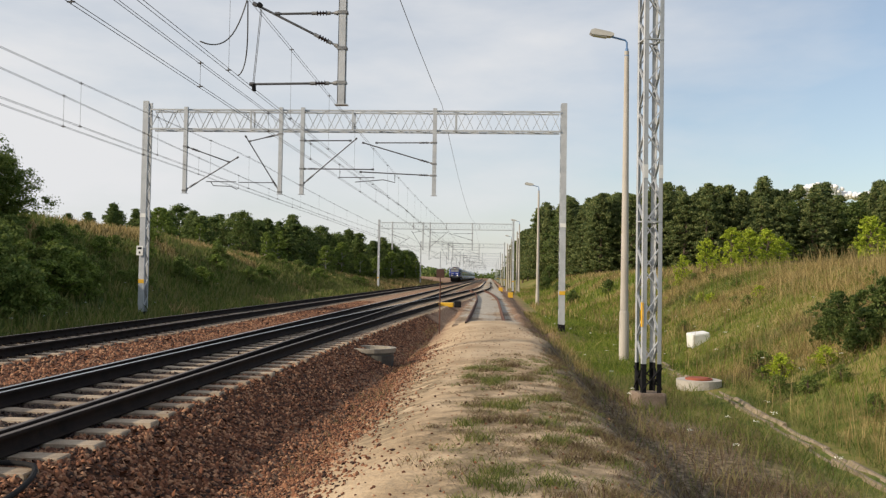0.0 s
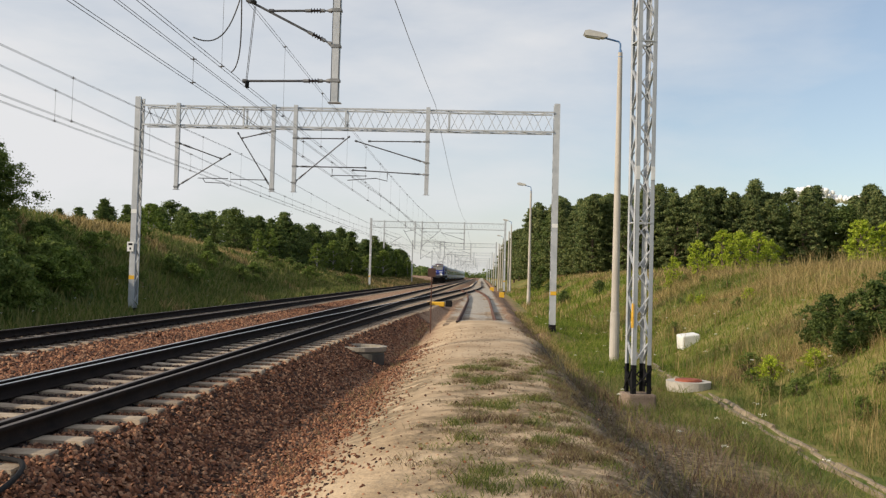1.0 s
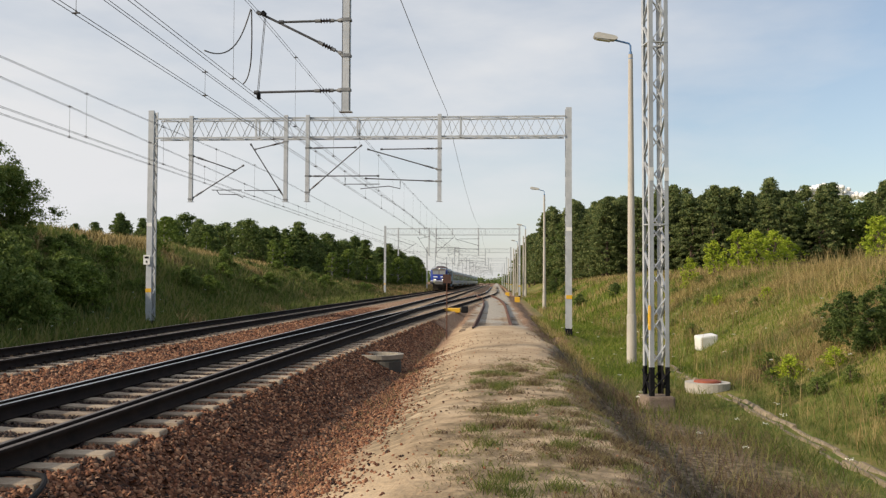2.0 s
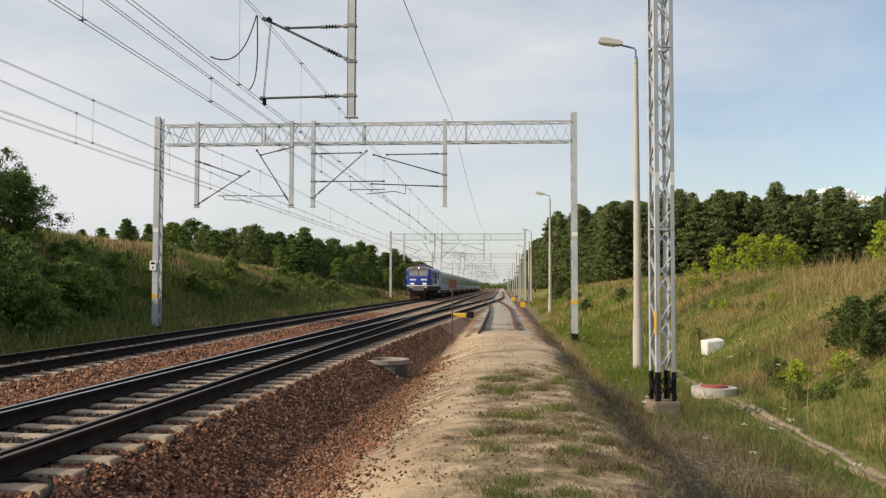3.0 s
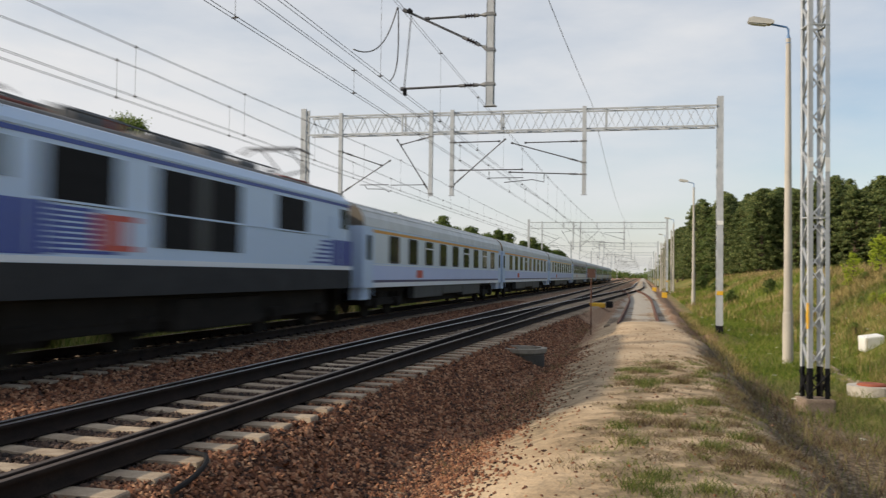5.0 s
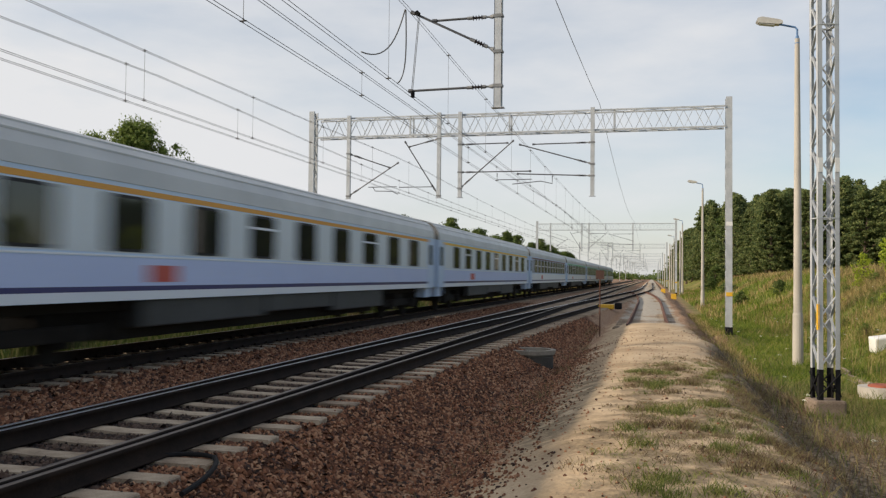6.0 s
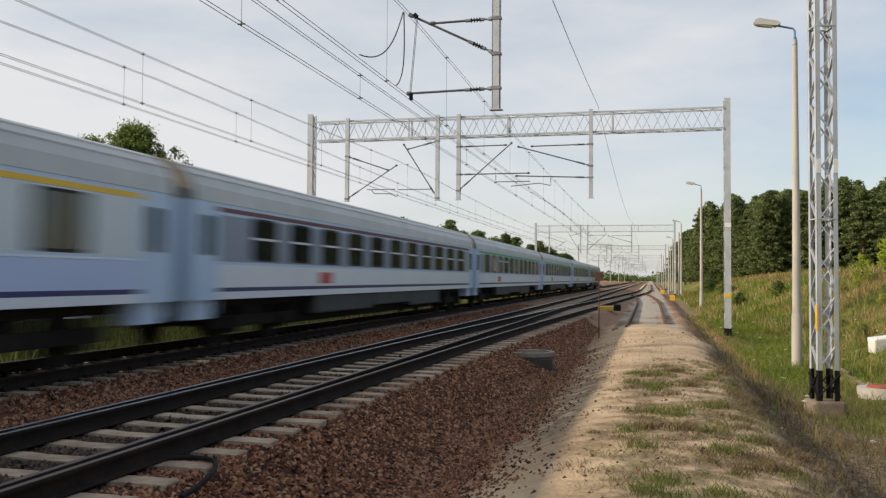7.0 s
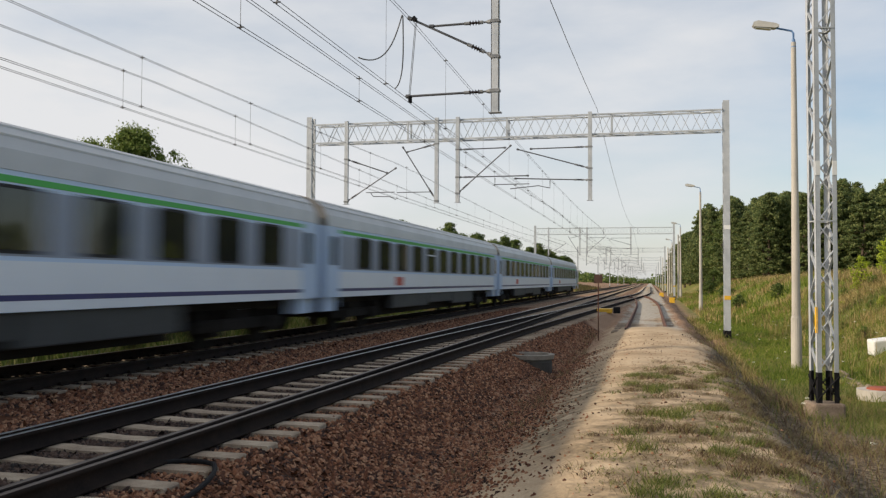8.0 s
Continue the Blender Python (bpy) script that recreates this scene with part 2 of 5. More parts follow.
def sweep(bm, points, radius, n=6):
    """A connected tube along the points."""
    points = [Vector(p) for p in points]
    last = None
    for i, p in enumerate(points):
        d = points[min(i + 1, len(points) - 1)] - points[max(i - 1, 0)]
        m = d.to_track_quat("Z", "Y").to_matrix()
        ring = [bm.verts.new(p + m @ Vector((radius * math.cos(2 * math.pi * q / n), radius * math.sin(2 * math.pi * q / n), 0))) for q in range(n)]
        if last is not None:
            for q in range(n):
                bm.faces.new((last[q], last[(q + 1) % n], ring[(q + 1) % n], ring[q]))
        else:
            bm.faces.new(ring[::-1])
        last = ring
    bm.faces.new(last)
    return bm


def prism(bm, section, y0, y1):
    """A cross-section of (x, z) points drawn out from y0 to y1, with ends."""
    a = [bm.verts.new((x, y0, z)) for x, z in section]
    b = [bm.verts.new((x, y1, z)) for x, z in section]
    n = len(section)
    for i in range(n):
        bm.faces.new((a[i], a[(i + 1) % n], b[(i + 1) % n], b[i]))
    bm.faces.new(a[::-1])
    bm.faces.new(b)
    bmesh.ops.recalc_face_normals(bm, faces=bm.faces)
    return bm


def quads(name, verts, faces, material, parent=None, label=""):
    me = bpy.data.meshes.new(name)
    verts, faces = np.asarray(verts, dtype=np.float32), np.asarray(faces, dtype=np.int32)
    k = faces.shape[1]
    me.vertices.add(len(verts))
    me.vertices.foreach_set("co", verts.ravel())
    me.loops.add(faces.size)
    me.loops.foreach_set("vertex_index", faces.ravel())
    me.polygons.add(len(faces))
    me.polygons.foreach_set("loop_start", np.arange(0, faces.size, k, dtype=np.int32))
    me.update(calc_edges=True)
    me.materials.append(material)
    ob = new(name, me)
    if parent is not None:
        ob.parent = parent
    if label:
        ob["label"] = label
    return ob


def thing(name, m=None, **tags):
    ob = new(name)
    ob.empty_display_size = 0.3
    if m is not None:
        ob.matrix_basis = m
    return tagged(ob, **tags)


# ---- the lie of the land ----
PX = np.array([-4000, -400, -60, -30, -22, -18.5, -15.6, -14.3, -12.6, -11.9, -11.1, -10.9, -3.75, -3.5, -2.6, -2.15, -1.5, -0.8, -0.3, 0.5, 1.05, 1.42, 1.8, 3.0, 5.6, 7.4, 9.6, 11.8, 16, 40, 400, 4000])
PZ = np.array([2, 4, 4.6, 4.2, 3.7, 2.3, 0.6, -0.25, -0.55, -0.5, -0.24, -0.215, -0.215, -0.25, -0.71, -0.80, -0.58, -0.34, -0.28, -0.25, -0.29, -0.42, -0.86, -0.97, -1.0, -0.2, 1.05, 1.85, 2.1, 2.6, 4, 2])
FAR = np.array([2, 2, 1.5, 0.8, 0.5, 0.3, 0.0, -0.3, -0.5, -0.45, -0.30, -0.27, -0.27, -0.27, -0.27, -0.27, -0.27, -0.27, -0.27, -0.27, -0.27, -0.27, -0.3, -0.5, -0.6, -0.1, 1.0, 1.5, 1.7, 2.0, 2, 2])


def shoulder(y):
    """Right edge of the ballast bed beside the long sleepers of the points."""
    y = np.asarray(y, dtype=float)
    return -3.70 + 0.00062 * np.clip(y + 3, 0, 41) ** 2 + np.clip(y - 38, 0, 30) * 0.043


def ground_z(x, y):
    """Height of the ground, for arrays."""
    x, y = np.asarray(x, dtype=float), np.asarray(y, dtype=float)
    edge = np.interp(x, [.5, 1.2, 2.2, 3.2], [0, 1, 1, 0])
    xe = x - edge * (.10 + .11 * np.sin(y * .75 + 1) + .07 * np.sin(y * 2.3) + .04 * np.sin(y * 5.1 + x * 3))
    near, far = np.interp(xe, PX, PZ), np.interp(x, PX, FAR)
    mid = (x > -3.6) & (x < 2.0)
    w_side = np.clip((y - 54) / 88, 0, 1)
    w_mid = np.clip((y - 33.5) / 5, 0, 1)
    siding = -0.47 + 0.29 * np.clip((y - 40) / 45, 0, 1)
    w = np.where(mid, w_mid, w_side)
    target = np.where(mid, np.where(np.abs(x + 0.2) < 1.45, siding, np.maximum(np.minimum(near, siding + 0.1), siding - 0.5) * 0.6 + 0.4 * siding), far)
    z = near * (1 - w) + target * w
    z = np.maximum(z, -0.55 - 0.30 * np.hypot(x - 2.77, y - 34))
    bed = -0.215 - np.maximum(0, x - shoulder(y)) * 0.5
    z = np.where((x > -4.2) & (x < 0) & (y < 75), np.maximum(z, bed), z)
    rough = np.interp(np.abs(x + 7), [0, 6.2, 9, 30, 200], [0, 0.0, 0.05, 0.25, 0.6])
    on_ridge = (x > -3) & (x < 2.2)
    rough = np.where(on_ridge, 0.022, rough)
    wob = np.sin(x * 0.9 + 1.3 * np.sin(y * 0.31)) * np.sin(y * 0.53 + 0.7 * np.sin(x * 0.47)) + 0.5 * np.sin(x * 2.3 + y * 1.1) * np.sin(y * 1.9 - x * 0.8)
    return z + rough * wob


def build_ground():
    def grade(lo, hi, fine_lo, fine_hi, step, growth):
        mid = list(np.arange(fine_lo, fine_hi + 1e-6, step))
        up, s = [], step
        while (up[-1] if up else mid[-1]) < hi:
            s *= growth
            up.append((up[-1] if up else mid[-1]) + s)
        down, s = [], step
        while (down[-1] if down else mid[0]) > lo:
            s *= growth
            down.append((down[-1] if down else mid[0]) - s)
        return np.array(down[::-1] + mid + up)
    xs = grade(-3500, 3500, -16, 12, 0.14, 1.07)
    ys = grade(-600, 4200, 2, 46, 0.2, 1.06)
    gx, gy = np.meshgrid(xs, ys)
    gz = ground_z(gx, gy)
    v = np.stack([gx, gy, gz], -1).reshape(-1, 3)
    i = np.arange(len(ys) - 1)[:, None] * len(xs) + np.arange(len(xs) - 1)[None]
    f = np.stack([i, i + 1, i + 1 + len(xs), i + len(xs)], -1).reshape(-1, 4)
    g = quads("ground", v, f, ground_mat())
    g.data.polygons.foreach_set("use_smooth", np.ones(len(f), dtype=bool))
    tagged(g, "sandy ridge, ballast bed and grassy cutting slopes beside railway", "ground", kind="structure")


build_ground()

# ---- railway tracks ----
M_BLOCK = mat("stained_concrete", [(0.14, 0.10, 0.075), (0.32, 0.25, 0.19)], 0.9, 0, 4, 40, 0.3)
TRACK_A, TRACK_B = -9.5, -5.05
RAIL = [(-.075, -.172), (.075, -.172), (.075, -.155), (.012, -.14), (.012, -.05), (.036, -.035), (.036, -.006), (.028, 0),
        (-.028, 0), (-.036, -.006), (-.036, -.035), (-.012, -.05), (-.012, -.14), (-.075, -.155)]


def off_d(y):
    """How far the diverging road has left track B."""
    y = np.asarray(y, dtype=float)
    s = np.clip(y + 3, 0, 41)
    o = 0.08 + 0.00062 * s * s + np.clip(y - 38, 0, 54) * 0.043
    return o + 0.93 * (1 - (1 - np.clip((y - 92) / 43, 0, 1)) ** 2)


def x_a(y):
    return np.full_like(np.asarray(y, dtype=float), TRACK_A)


def x_b(y):
    return np.full_like(np.asarray(y, dtype=float), TRACK_B)


def x_d(y):
    return TRACK_B + off_d(y)


def x_s(y):
    y = np.asarray(y, dtype=float)
    t = np.clip((y - 58) / 39, 0, 1)
    return -0.14 - 1.45 * t ** 2


def z_s(y):
    return -0.28 + 0.28 * np.clip((np.asarray(y, dtype=float) - 42) / 45, 0, 1)


def flat(y):
    return np.zeros_like(np.asarray(y, dtype=float))


def rail(parent, fx, fz, side, ys, mats, label=""):
    ys = np.asarray(ys, dtype=float)
    x, z = fx(ys) + side, fz(ys)
    k = len(RAIL)
    v = np.array([[(x[i] + px, ys[i], z[i] + pz) for px, pz in RAIL] for i in range(len(ys))]).reshape(-1, 3)
    f, slot = [], []
    for i in range(len(ys) - 1):
        for j in range(k):
            a, b = i * k + j, i * k + (j + 1) % k
            f.append((a, b, b + k, a + k))
            slot.append(1 if j == 7 else 0)
    ob = quads("rail", v, f, mats[0], parent, label)
    ob.data.materials.append(mats[1])
    ob.data.polygons.foreach_set("material_index", np.array(slot, dtype=np.int32))
    return ob


def sleeper_mesh(length=2.6):
    bm = bmesh.new()
    h = length / 2
    prof = [(-h, -.012), (-h + .012, 0), (-.45, 0), (-.3, -.012), (.3, -.012), (.45, 0), (h - .012, 0), (h, -.012)]
    rows = []
    for px, pz in prof:
        rows.append([bm.verts.new((px, -.135, -.22)), bm.verts.new((px, -.115, pz)), bm.verts.new((px, .115, pz)), bm.verts.new((px, .135, -.22))])
    for a, b in zip(rows, rows[1:]):
        for j in range(3):
            bm.faces.new((a[j], b[j], b[j + 1], a[j + 1]))
    bm.faces.new(rows[0])
    bm.faces.new(rows[-1][::-1])
    bmesh.ops.recalc_face_normals(bm, faces=bm.faces)
    me = bpy.data.meshes.new("sleeper")
    bm.to_mesh(me)
    bm.free()
    me.materials.append(M_CONCRETE)
    return me


def fastening_mesh():
    bm = bmesh.new()
    prof = [(-.16, -.19), (.16, -.19), (.16, -.165), (.13, -.165), (.125, -.125), (.095, -.125), (.07, -.155), (-.07, -.155), (-.095, -.125), (-.125, -.125), (-.13, -.165), (-.16, -.165)]
    prism(bm, prof, -.08, .08)
    me = bpy.data.meshes.new("rail_fastening")
    bm.to_mesh(me)
    bm.free()
    me.materials.append(M_RAIL)
    return me


SLEEPER, FASTENING = sleeper_mesh(), fastening_mesh()


def joined_sleepers(parent, fx, fz, ys, mat_):
    base = np.array([(-1.3, -.15, -.3), (1.3, -.15, -.3), (1.3, .15, -.3), (-1.3, .15, -.3), (-1.3, -.12, -.18), (1.3, -.12, -.18), (1.3, .12, -.18), (-1.3, .12, -.18)])
    fc = np.array([(4, 5, 6, 7), (0, 1, 5, 4), (2, 3, 7, 6), (1, 2, 6, 5), (3, 0, 4, 7)])
    ys = np.asarray(ys)
    p = np.stack([fx(ys), ys, fz(ys)], -1)
    v = (base[None] + p[:, None]).reshape(-1, 3)
    f = (fc[None] + 8 * np.arange(len(ys))[:, None, None]).reshape(-1, 4)
    ob = quads("sleeper_bed", v, f, mat_, parent)
    return tagged(ob, kind="stuff")


def build_track(label, fx, fz, y0, y1, near0, near1, mats, mats_right, extend=None, group="railway tracks", fast=60):
    t = thing("railway_track", label=label, category="railway track", group=group)
    step = 4.0 if fx not in (x_a, x_b) else 40.0
    ys = np.arange(y0, y1 + step, step)
    for side in (-.754, .754):
        rail(t, fx, fz, side, ys, mats if side < 0 else mats_right)
    rng = random.Random(int(y0 * 7 + near1))
    count = 0
    for y in np.arange(near0, near1, 0.6):
        c, z = float(fx(y)), float(fz(y)) - .178
        grow = float(extend(y)) if extend is not None else 0.0
        s = (2.6 + grow) / 2.6
        m = Matrix.Translation((c + grow / 2 + rng.uniform(-.03, .03), y, z)) @ Euler((0, 0, rng.uniform(-.01, .01))).to_matrix().to_4x4() @ Matrix.Diagonal((s, 1, 1, 1))
        shared("sleeper", SLEEPER, m, t)
        if count < fast:
            for side in (-.754, .754):
                shared("rail_fastening", FASTENING, Matrix.Translation((c + side, y, float(fz(y)))), t)
        count += 1
    if near1 < y1 - 1:
        joined_sleepers(t, fx, fz, np.arange(near1, min(y1, 480), 0.6), M_CONCRETE)
    return t


# ---- overhead line portals ----
def lattice(bm, p, q, r, s, n, w):
    """Zigzag bars between the edge p-q and the edge r-s."""
    p, q, r, s = (Vector(u) for u in (p, q, r, s))
    for i in range(n):
        a, b = i / n, (i + 1) / n
        if i % 2 == 0:
            bar(bm, p.lerp(q, a), r.lerp(s, b), w, w * .4)
        else:
            bar(bm, r.lerp(s, a), p.lerp(q, b), w, w * .4)


def portal_column(parent, x, z0, z1):
    c = part("column", bmesh.new(), M_STEEL, parent)
    bm = bmesh.new()
    for sy in (-.22, .22):
        box(bm, (x - .11, sy - .012, z0 + .2), (x + .11, sy + .012, z1))
        for sx in (-.105, .105):
            box(bm, (x + sx - .006, sy - (.06 if sy > 0 else 0), z0 + .2), (x + sx + .006, sy + (.06 if sy < 0 else 0), z1))
    n = 22
    for sx in (-.09, .09):
        lattice(bm, (x + sx, -.2, z0 + .4), (x + sx, -.2, z1), (x + sx, .2, z0 + .4), (x + sx, .2, z1), n, .045)
    bm.to_mesh(c.data)
    bm.free()
    foot = bmesh.new()
    box(foot, (x - .125, -.245, z0 - .6), (x + .125, .245, z0 + .22))
    part("column_foot", foot, M_BLACK, parent, "black-painted foot of the column")
    for h, m_ in ((1.35, M_YELLOW), (3.95, M_WHITE)):
        b2 = bmesh.new()
        box(b2, (x - .113, -.243, z0 + h), (x + .113, -.2345, z0 + h + .15))
        part("marker_plate", b2, m_, parent)
    return c


def insulator(bm, a, b, r=.052):
    a, b = Vector(a), Vector(b)
    n = 4
    bar(bm, a, b, .024, n=8)
    for i in range(n):
        u = a.lerp(b, (i + .25) / n)
        bar(bm, u, a.lerp(b, (i + .45) / n), r * .7, r, n=12)
        bar(bm, a.lerp(b, (i + .45) / n), a.lerp(b, (i + .6) / n), r, .026, n=12)


def tube_with_insulator(parent, a, b, r=.023):
    """A cantilever tube from post point a to end b, insulated next to the post."""
    a, b = Vector(a), Vector(b)
    d = (b - a).normalized()
    p = part("cantilever_tube", bar(bmesh.new(), a + d * .55, b, r, n=8), M_DARKSTEEL, parent)
    bm = bmesh.new()
    insulator(bm, a + d * .30, a + d * .52)
    part("insulator", bm, M_PORCELAIN, p)
    bm = bmesh.new()
    bar(bm, a, a + d * .30, .020, n=8)
    bar(bm, a + d * .10, a + d * .17, .048, .03, n=10)
    bar(bm, a + d * .24, a + d * .32, .036, n=10)
    box(bm, (a.x - .085, a.y - .075, a.z - .03), (a.x + .085, a.y + .03, a.z + .03))
    box(bm, (a.x - .095, a.y - .07, a.z - .02), (a.x - .078, a.y + .06, a.z + .02))
    box(bm, (a.x + .078, a.y - .07, a.z - .02), (a.x + .095, a.y + .06, a.z + .02))
    part("clamp", bm, M_FITTING, p)
    part("sleeve", bar(bmesh.new(), a + d * .50, a + d * .60, .034, n=10), M_FITTING, p)
    part("end_fitting", bar(bmesh.new(), b - d * .06, b + d * .03, r * 1.7, n=10), M_DARKSTEEL, p)
    return p


def drop_post(parent, x, z0, z1):
    bm = bmesh.new()
    box(bm, (x - .075, -.36, z0), (x + .075, -.348, z1))
    box(bm, (x - .075, -.36, z0), (x - .063, -.24, z1))
    box(bm, (x + .063, -.36, z0), (x + .075, -.24, z1))
    box(bm, (x - .12, -.38, z0 - .012), (x + .12, -.22, z0))
    return part("drop_post", bm, M_STEEL, parent)


def truss(parent, x0, x1, z0, z1):
    bm = bmesh.new()
    for y in (-.25, .25):
        for z in (z0, z1):
            box(bm, (x0, y - .03, z - .03), (x1, y + .03, z + .03))
    n = int(round((x1 - x0) / .36 / 2) * 2)
    lattice(bm, (x0, -.25, z0), (x1, -.25, z0), (x0, -.25, z1), (x1, -.25, z1), n, .042)
    lattice(bm, (x0, .25, z1), (x1, .25, z1), (x0, .25, z0), (x1, .25, z0), n, .042)
    for z in (z0, z1):
        lattice(bm, (x0, -.25, z), (x1, -.25, z), (x0, .25, z), (x1, .25, z), n // 2, .035)
    for x in (x0 + (x1 - x0) * k / 4 for k in range(1, 4)):
        for y in (-.25, .25):
            bar(bm, (x, y, z0), (x, y, z1), .06)
    return part("truss_beam", bm, M_STEEL, parent)


def build_portal():
    p = thing("catenary_portal", label="grey galvanised lattice portal spanning the tracks with wires", category="catenary portal", group="portals over the tracks")
    portal_column(p, -13.72, -.30, 8.27)
    portal_column(p, 2.77, -.48, 8.27)
    truss(p, -13.5, 2.62, 7.16, 7.92)
    for x in (-12.05, -8.26, -7.40, -2.22):
        drop_post(p, x, 4.62, 8.02)
    y = -.3
    tube_with_insulator(p, (-12.05, y, 4.72), (-9.95, y, 6.05))
    tube_with_insulator(p, (-12.05, y, 6.46), (-10.3, y, 5.86))
    tube_with_insulator(p, (-8.26, y, 4.70), (-9.66, y, 6.88))
    tube_with_insulator(p, (-8.26, y, 6.98), (-9.5, y, 6.68))
    tube_with_insulator(p, (-7.40, y, 4.98), (-5.28, y, 6.82))
    tube_with_insulator(p, (-7.40, y, 6.72), (-5.5, y, 6.74))
    tube_with_insulator(p, (-2.22, y, 5.85), (-5.02, y, 6.66))
    tube_with_insulator(p, (-2.22, y, 6.68), (-4.5, y, 6.66))
    tube_with_insulator(p, (-2.22, y, 5.40), (-5.1, y, 5.52))
    tube_with_insulator(p, (-7.40, y, 5.62), (-4.6, y, 5.62))
    for pts in ([(-11.2, y, 5.08), (-10.0, y, 5.08)], [(-11.0, y, 5.06), (-10.9, y, 4.92), (-10.2, y, 4.9), (-9.95, y, 4.78)], [(-9.9, y, 5.06), (-8.5, y, 5.06)],
                [(-5.9, y, 5.55), (-5.9, y, 5.3), (-4.55, y, 5.3)], [(-3.75, y, 5.42), (-3.75, y, 5.12), (-4.2, y, 5.22), (-5.3, y, 5.12)]):
        part("steady_arm", sweep(bmesh.new(), pts, .018), M_DARKSTEEL, p)
    return p


def lattice_mast(parent, m, z0, z1):
    bm = bmesh.new()
    h = .185
    legs = [(-h, -h), (h, -h), (h, h), (-h, h)]
    for a, b in legs:
        sx, sy = (1 if a < 0 else -1), (1 if b < 0 else -1)
        for u in ((.078, .008), (.008, .078)):
            xa, xb = sorted((a, a + sx * u[0]))
            ya, yb = sorted((b, b + sy * u[1]))
            box(bm, (xa, ya, z0 + .5), (xb, yb, z1))
    n = int((z1 - z0) / .44)
    e = h - .022
    inner = [(-e, -e), (e, -e), (e, e), (-e, e)]
    for i in range(4):
        (ax, ay), (bx, by) = inner[i], inner[(i + 1) % 4]
        if i % 2:
            ax, ay, bx, by = bx, by, ax, ay
        lattice(bm, (ax, ay, z0 + .55), (ax, ay, z1), (bx, by, z0 + .55), (bx, by, z1), n, .042)
        for zz in (z0 + 3.15, z0 + 6.55):
            bar(bm, (ax, ay, zz), (bx, by, zz), .06, .02)
    bm.transform(m)
    mast = part("lattice_mast", bm, M_STEEL, parent)
    for a, b in legs:
        sx, sy = (1 if a < 0 else -1), (1 if b < 0 else -1)
        bm = prism(bmesh.new(), [(0, 0), (.085, 0), (.085, .012), (.012, .012), (.012, .085), (0, .085)], 0, .55)
        bm.transform(m @ Matrix(((sx, 0, 0, a - sx * .003), (0, 0, sy, b - sy * .003), (0, 1, 0, z0 - .03), (0, 0, 0, 1))))
        part("leg_foot", bm, M_BLACK, parent, "black-painted lower leg of the mast")
    for i in range(4):
        (ax, ay), (bx, by) = legs[i], legs[(i + 1) % 4]
        for za, zb in ((.05, .45), (.45, .05)):
            bm = bar(bmesh.new(), (ax, ay, z0 + za), (bx, by, z0 + zb), .045, .015)
            bm.transform(m)
            part("foot_brace", bm, M_BLACK, parent)
    for ax in (-h + .04, h - .04):
        bm = box(bmesh.new(), (ax - .04, -h - .012, z0 + 3.95), (ax + .04, -h - .004, z0 + 4.2))
        bm.transform(m)
        part("marker_plate", bm, M_WHITE, parent)
    for pa, pb in (((-h - .01, -h + .01), (-h - .003, -h + .07)), ((-h + .002, -h - .01), (-h + .012, -h - .003))):
        bm = box(bmesh.new(), (*pa, z0 + 1.2), (*pb, z0 + 1.65))
        bm.transform(m)
        part("marker_plate", bm, M_YELLOW, parent)
    bm = bmesh.new()
    box(bm, (-.27, -.27, z0 - .7), (.27, .27, z0 - .01), .05)
    bm.transform(m)
    part("foundation", bm, M_BLOCK, parent, "weathered brown concrete foundation block")
    return mast


def build_near_portal():
    y = 16.5
    p = thing("catenary_portal", pose(0, y, 0), label="tall grey lattice mast portal on concrete foundation", category="catenary portal", group="portals over the tracks")
    lattice_mast(p, pose(2.955, 0, 0, 0, 0, 12), -.65, 9.3)
    lattice_mast(p, pose(-15.2, 0, 0, 0, 0, 14), -.3, 9.3)
    truss(p, -15.1, 2.8, 8.2, 8.95)
    drop_post(p, -2.835, 4.61, 8.9)
    tube_with_insulator(p, (-2.835, -.3, 5.67), (-4.53, -.3, 6.52))
    tube_with_insulator(p, (-2.835, -.3, 6.35), (-4.10, -.3, 6.33))
    tube_with_insulator(p, (-2.835, -.3, 5.02), (-4.56, -.3, 4.99))
    for s in (0, .07):
        part("wire_clamp", bar(bmesh.new(), (-4.5, -.36 + s, 4.98), (-4.5, -.36 + s, 4.86), .03, n=6), M_BLACK, p)
    part("wire_clamp", bar(bmesh.new(), (-4.45, -.33, 6.52), (-4.39, -.33, 6.46), .045, n=6), M_BLACK, p)
    for q in (-.012, .012):
        part("stirrup", bar(bmesh.new(), (-4.40 + q, -.3, 6.42), (-4.52 + q, -.3, 5.0), .006, n=5), M_WIRE, p)
    return p


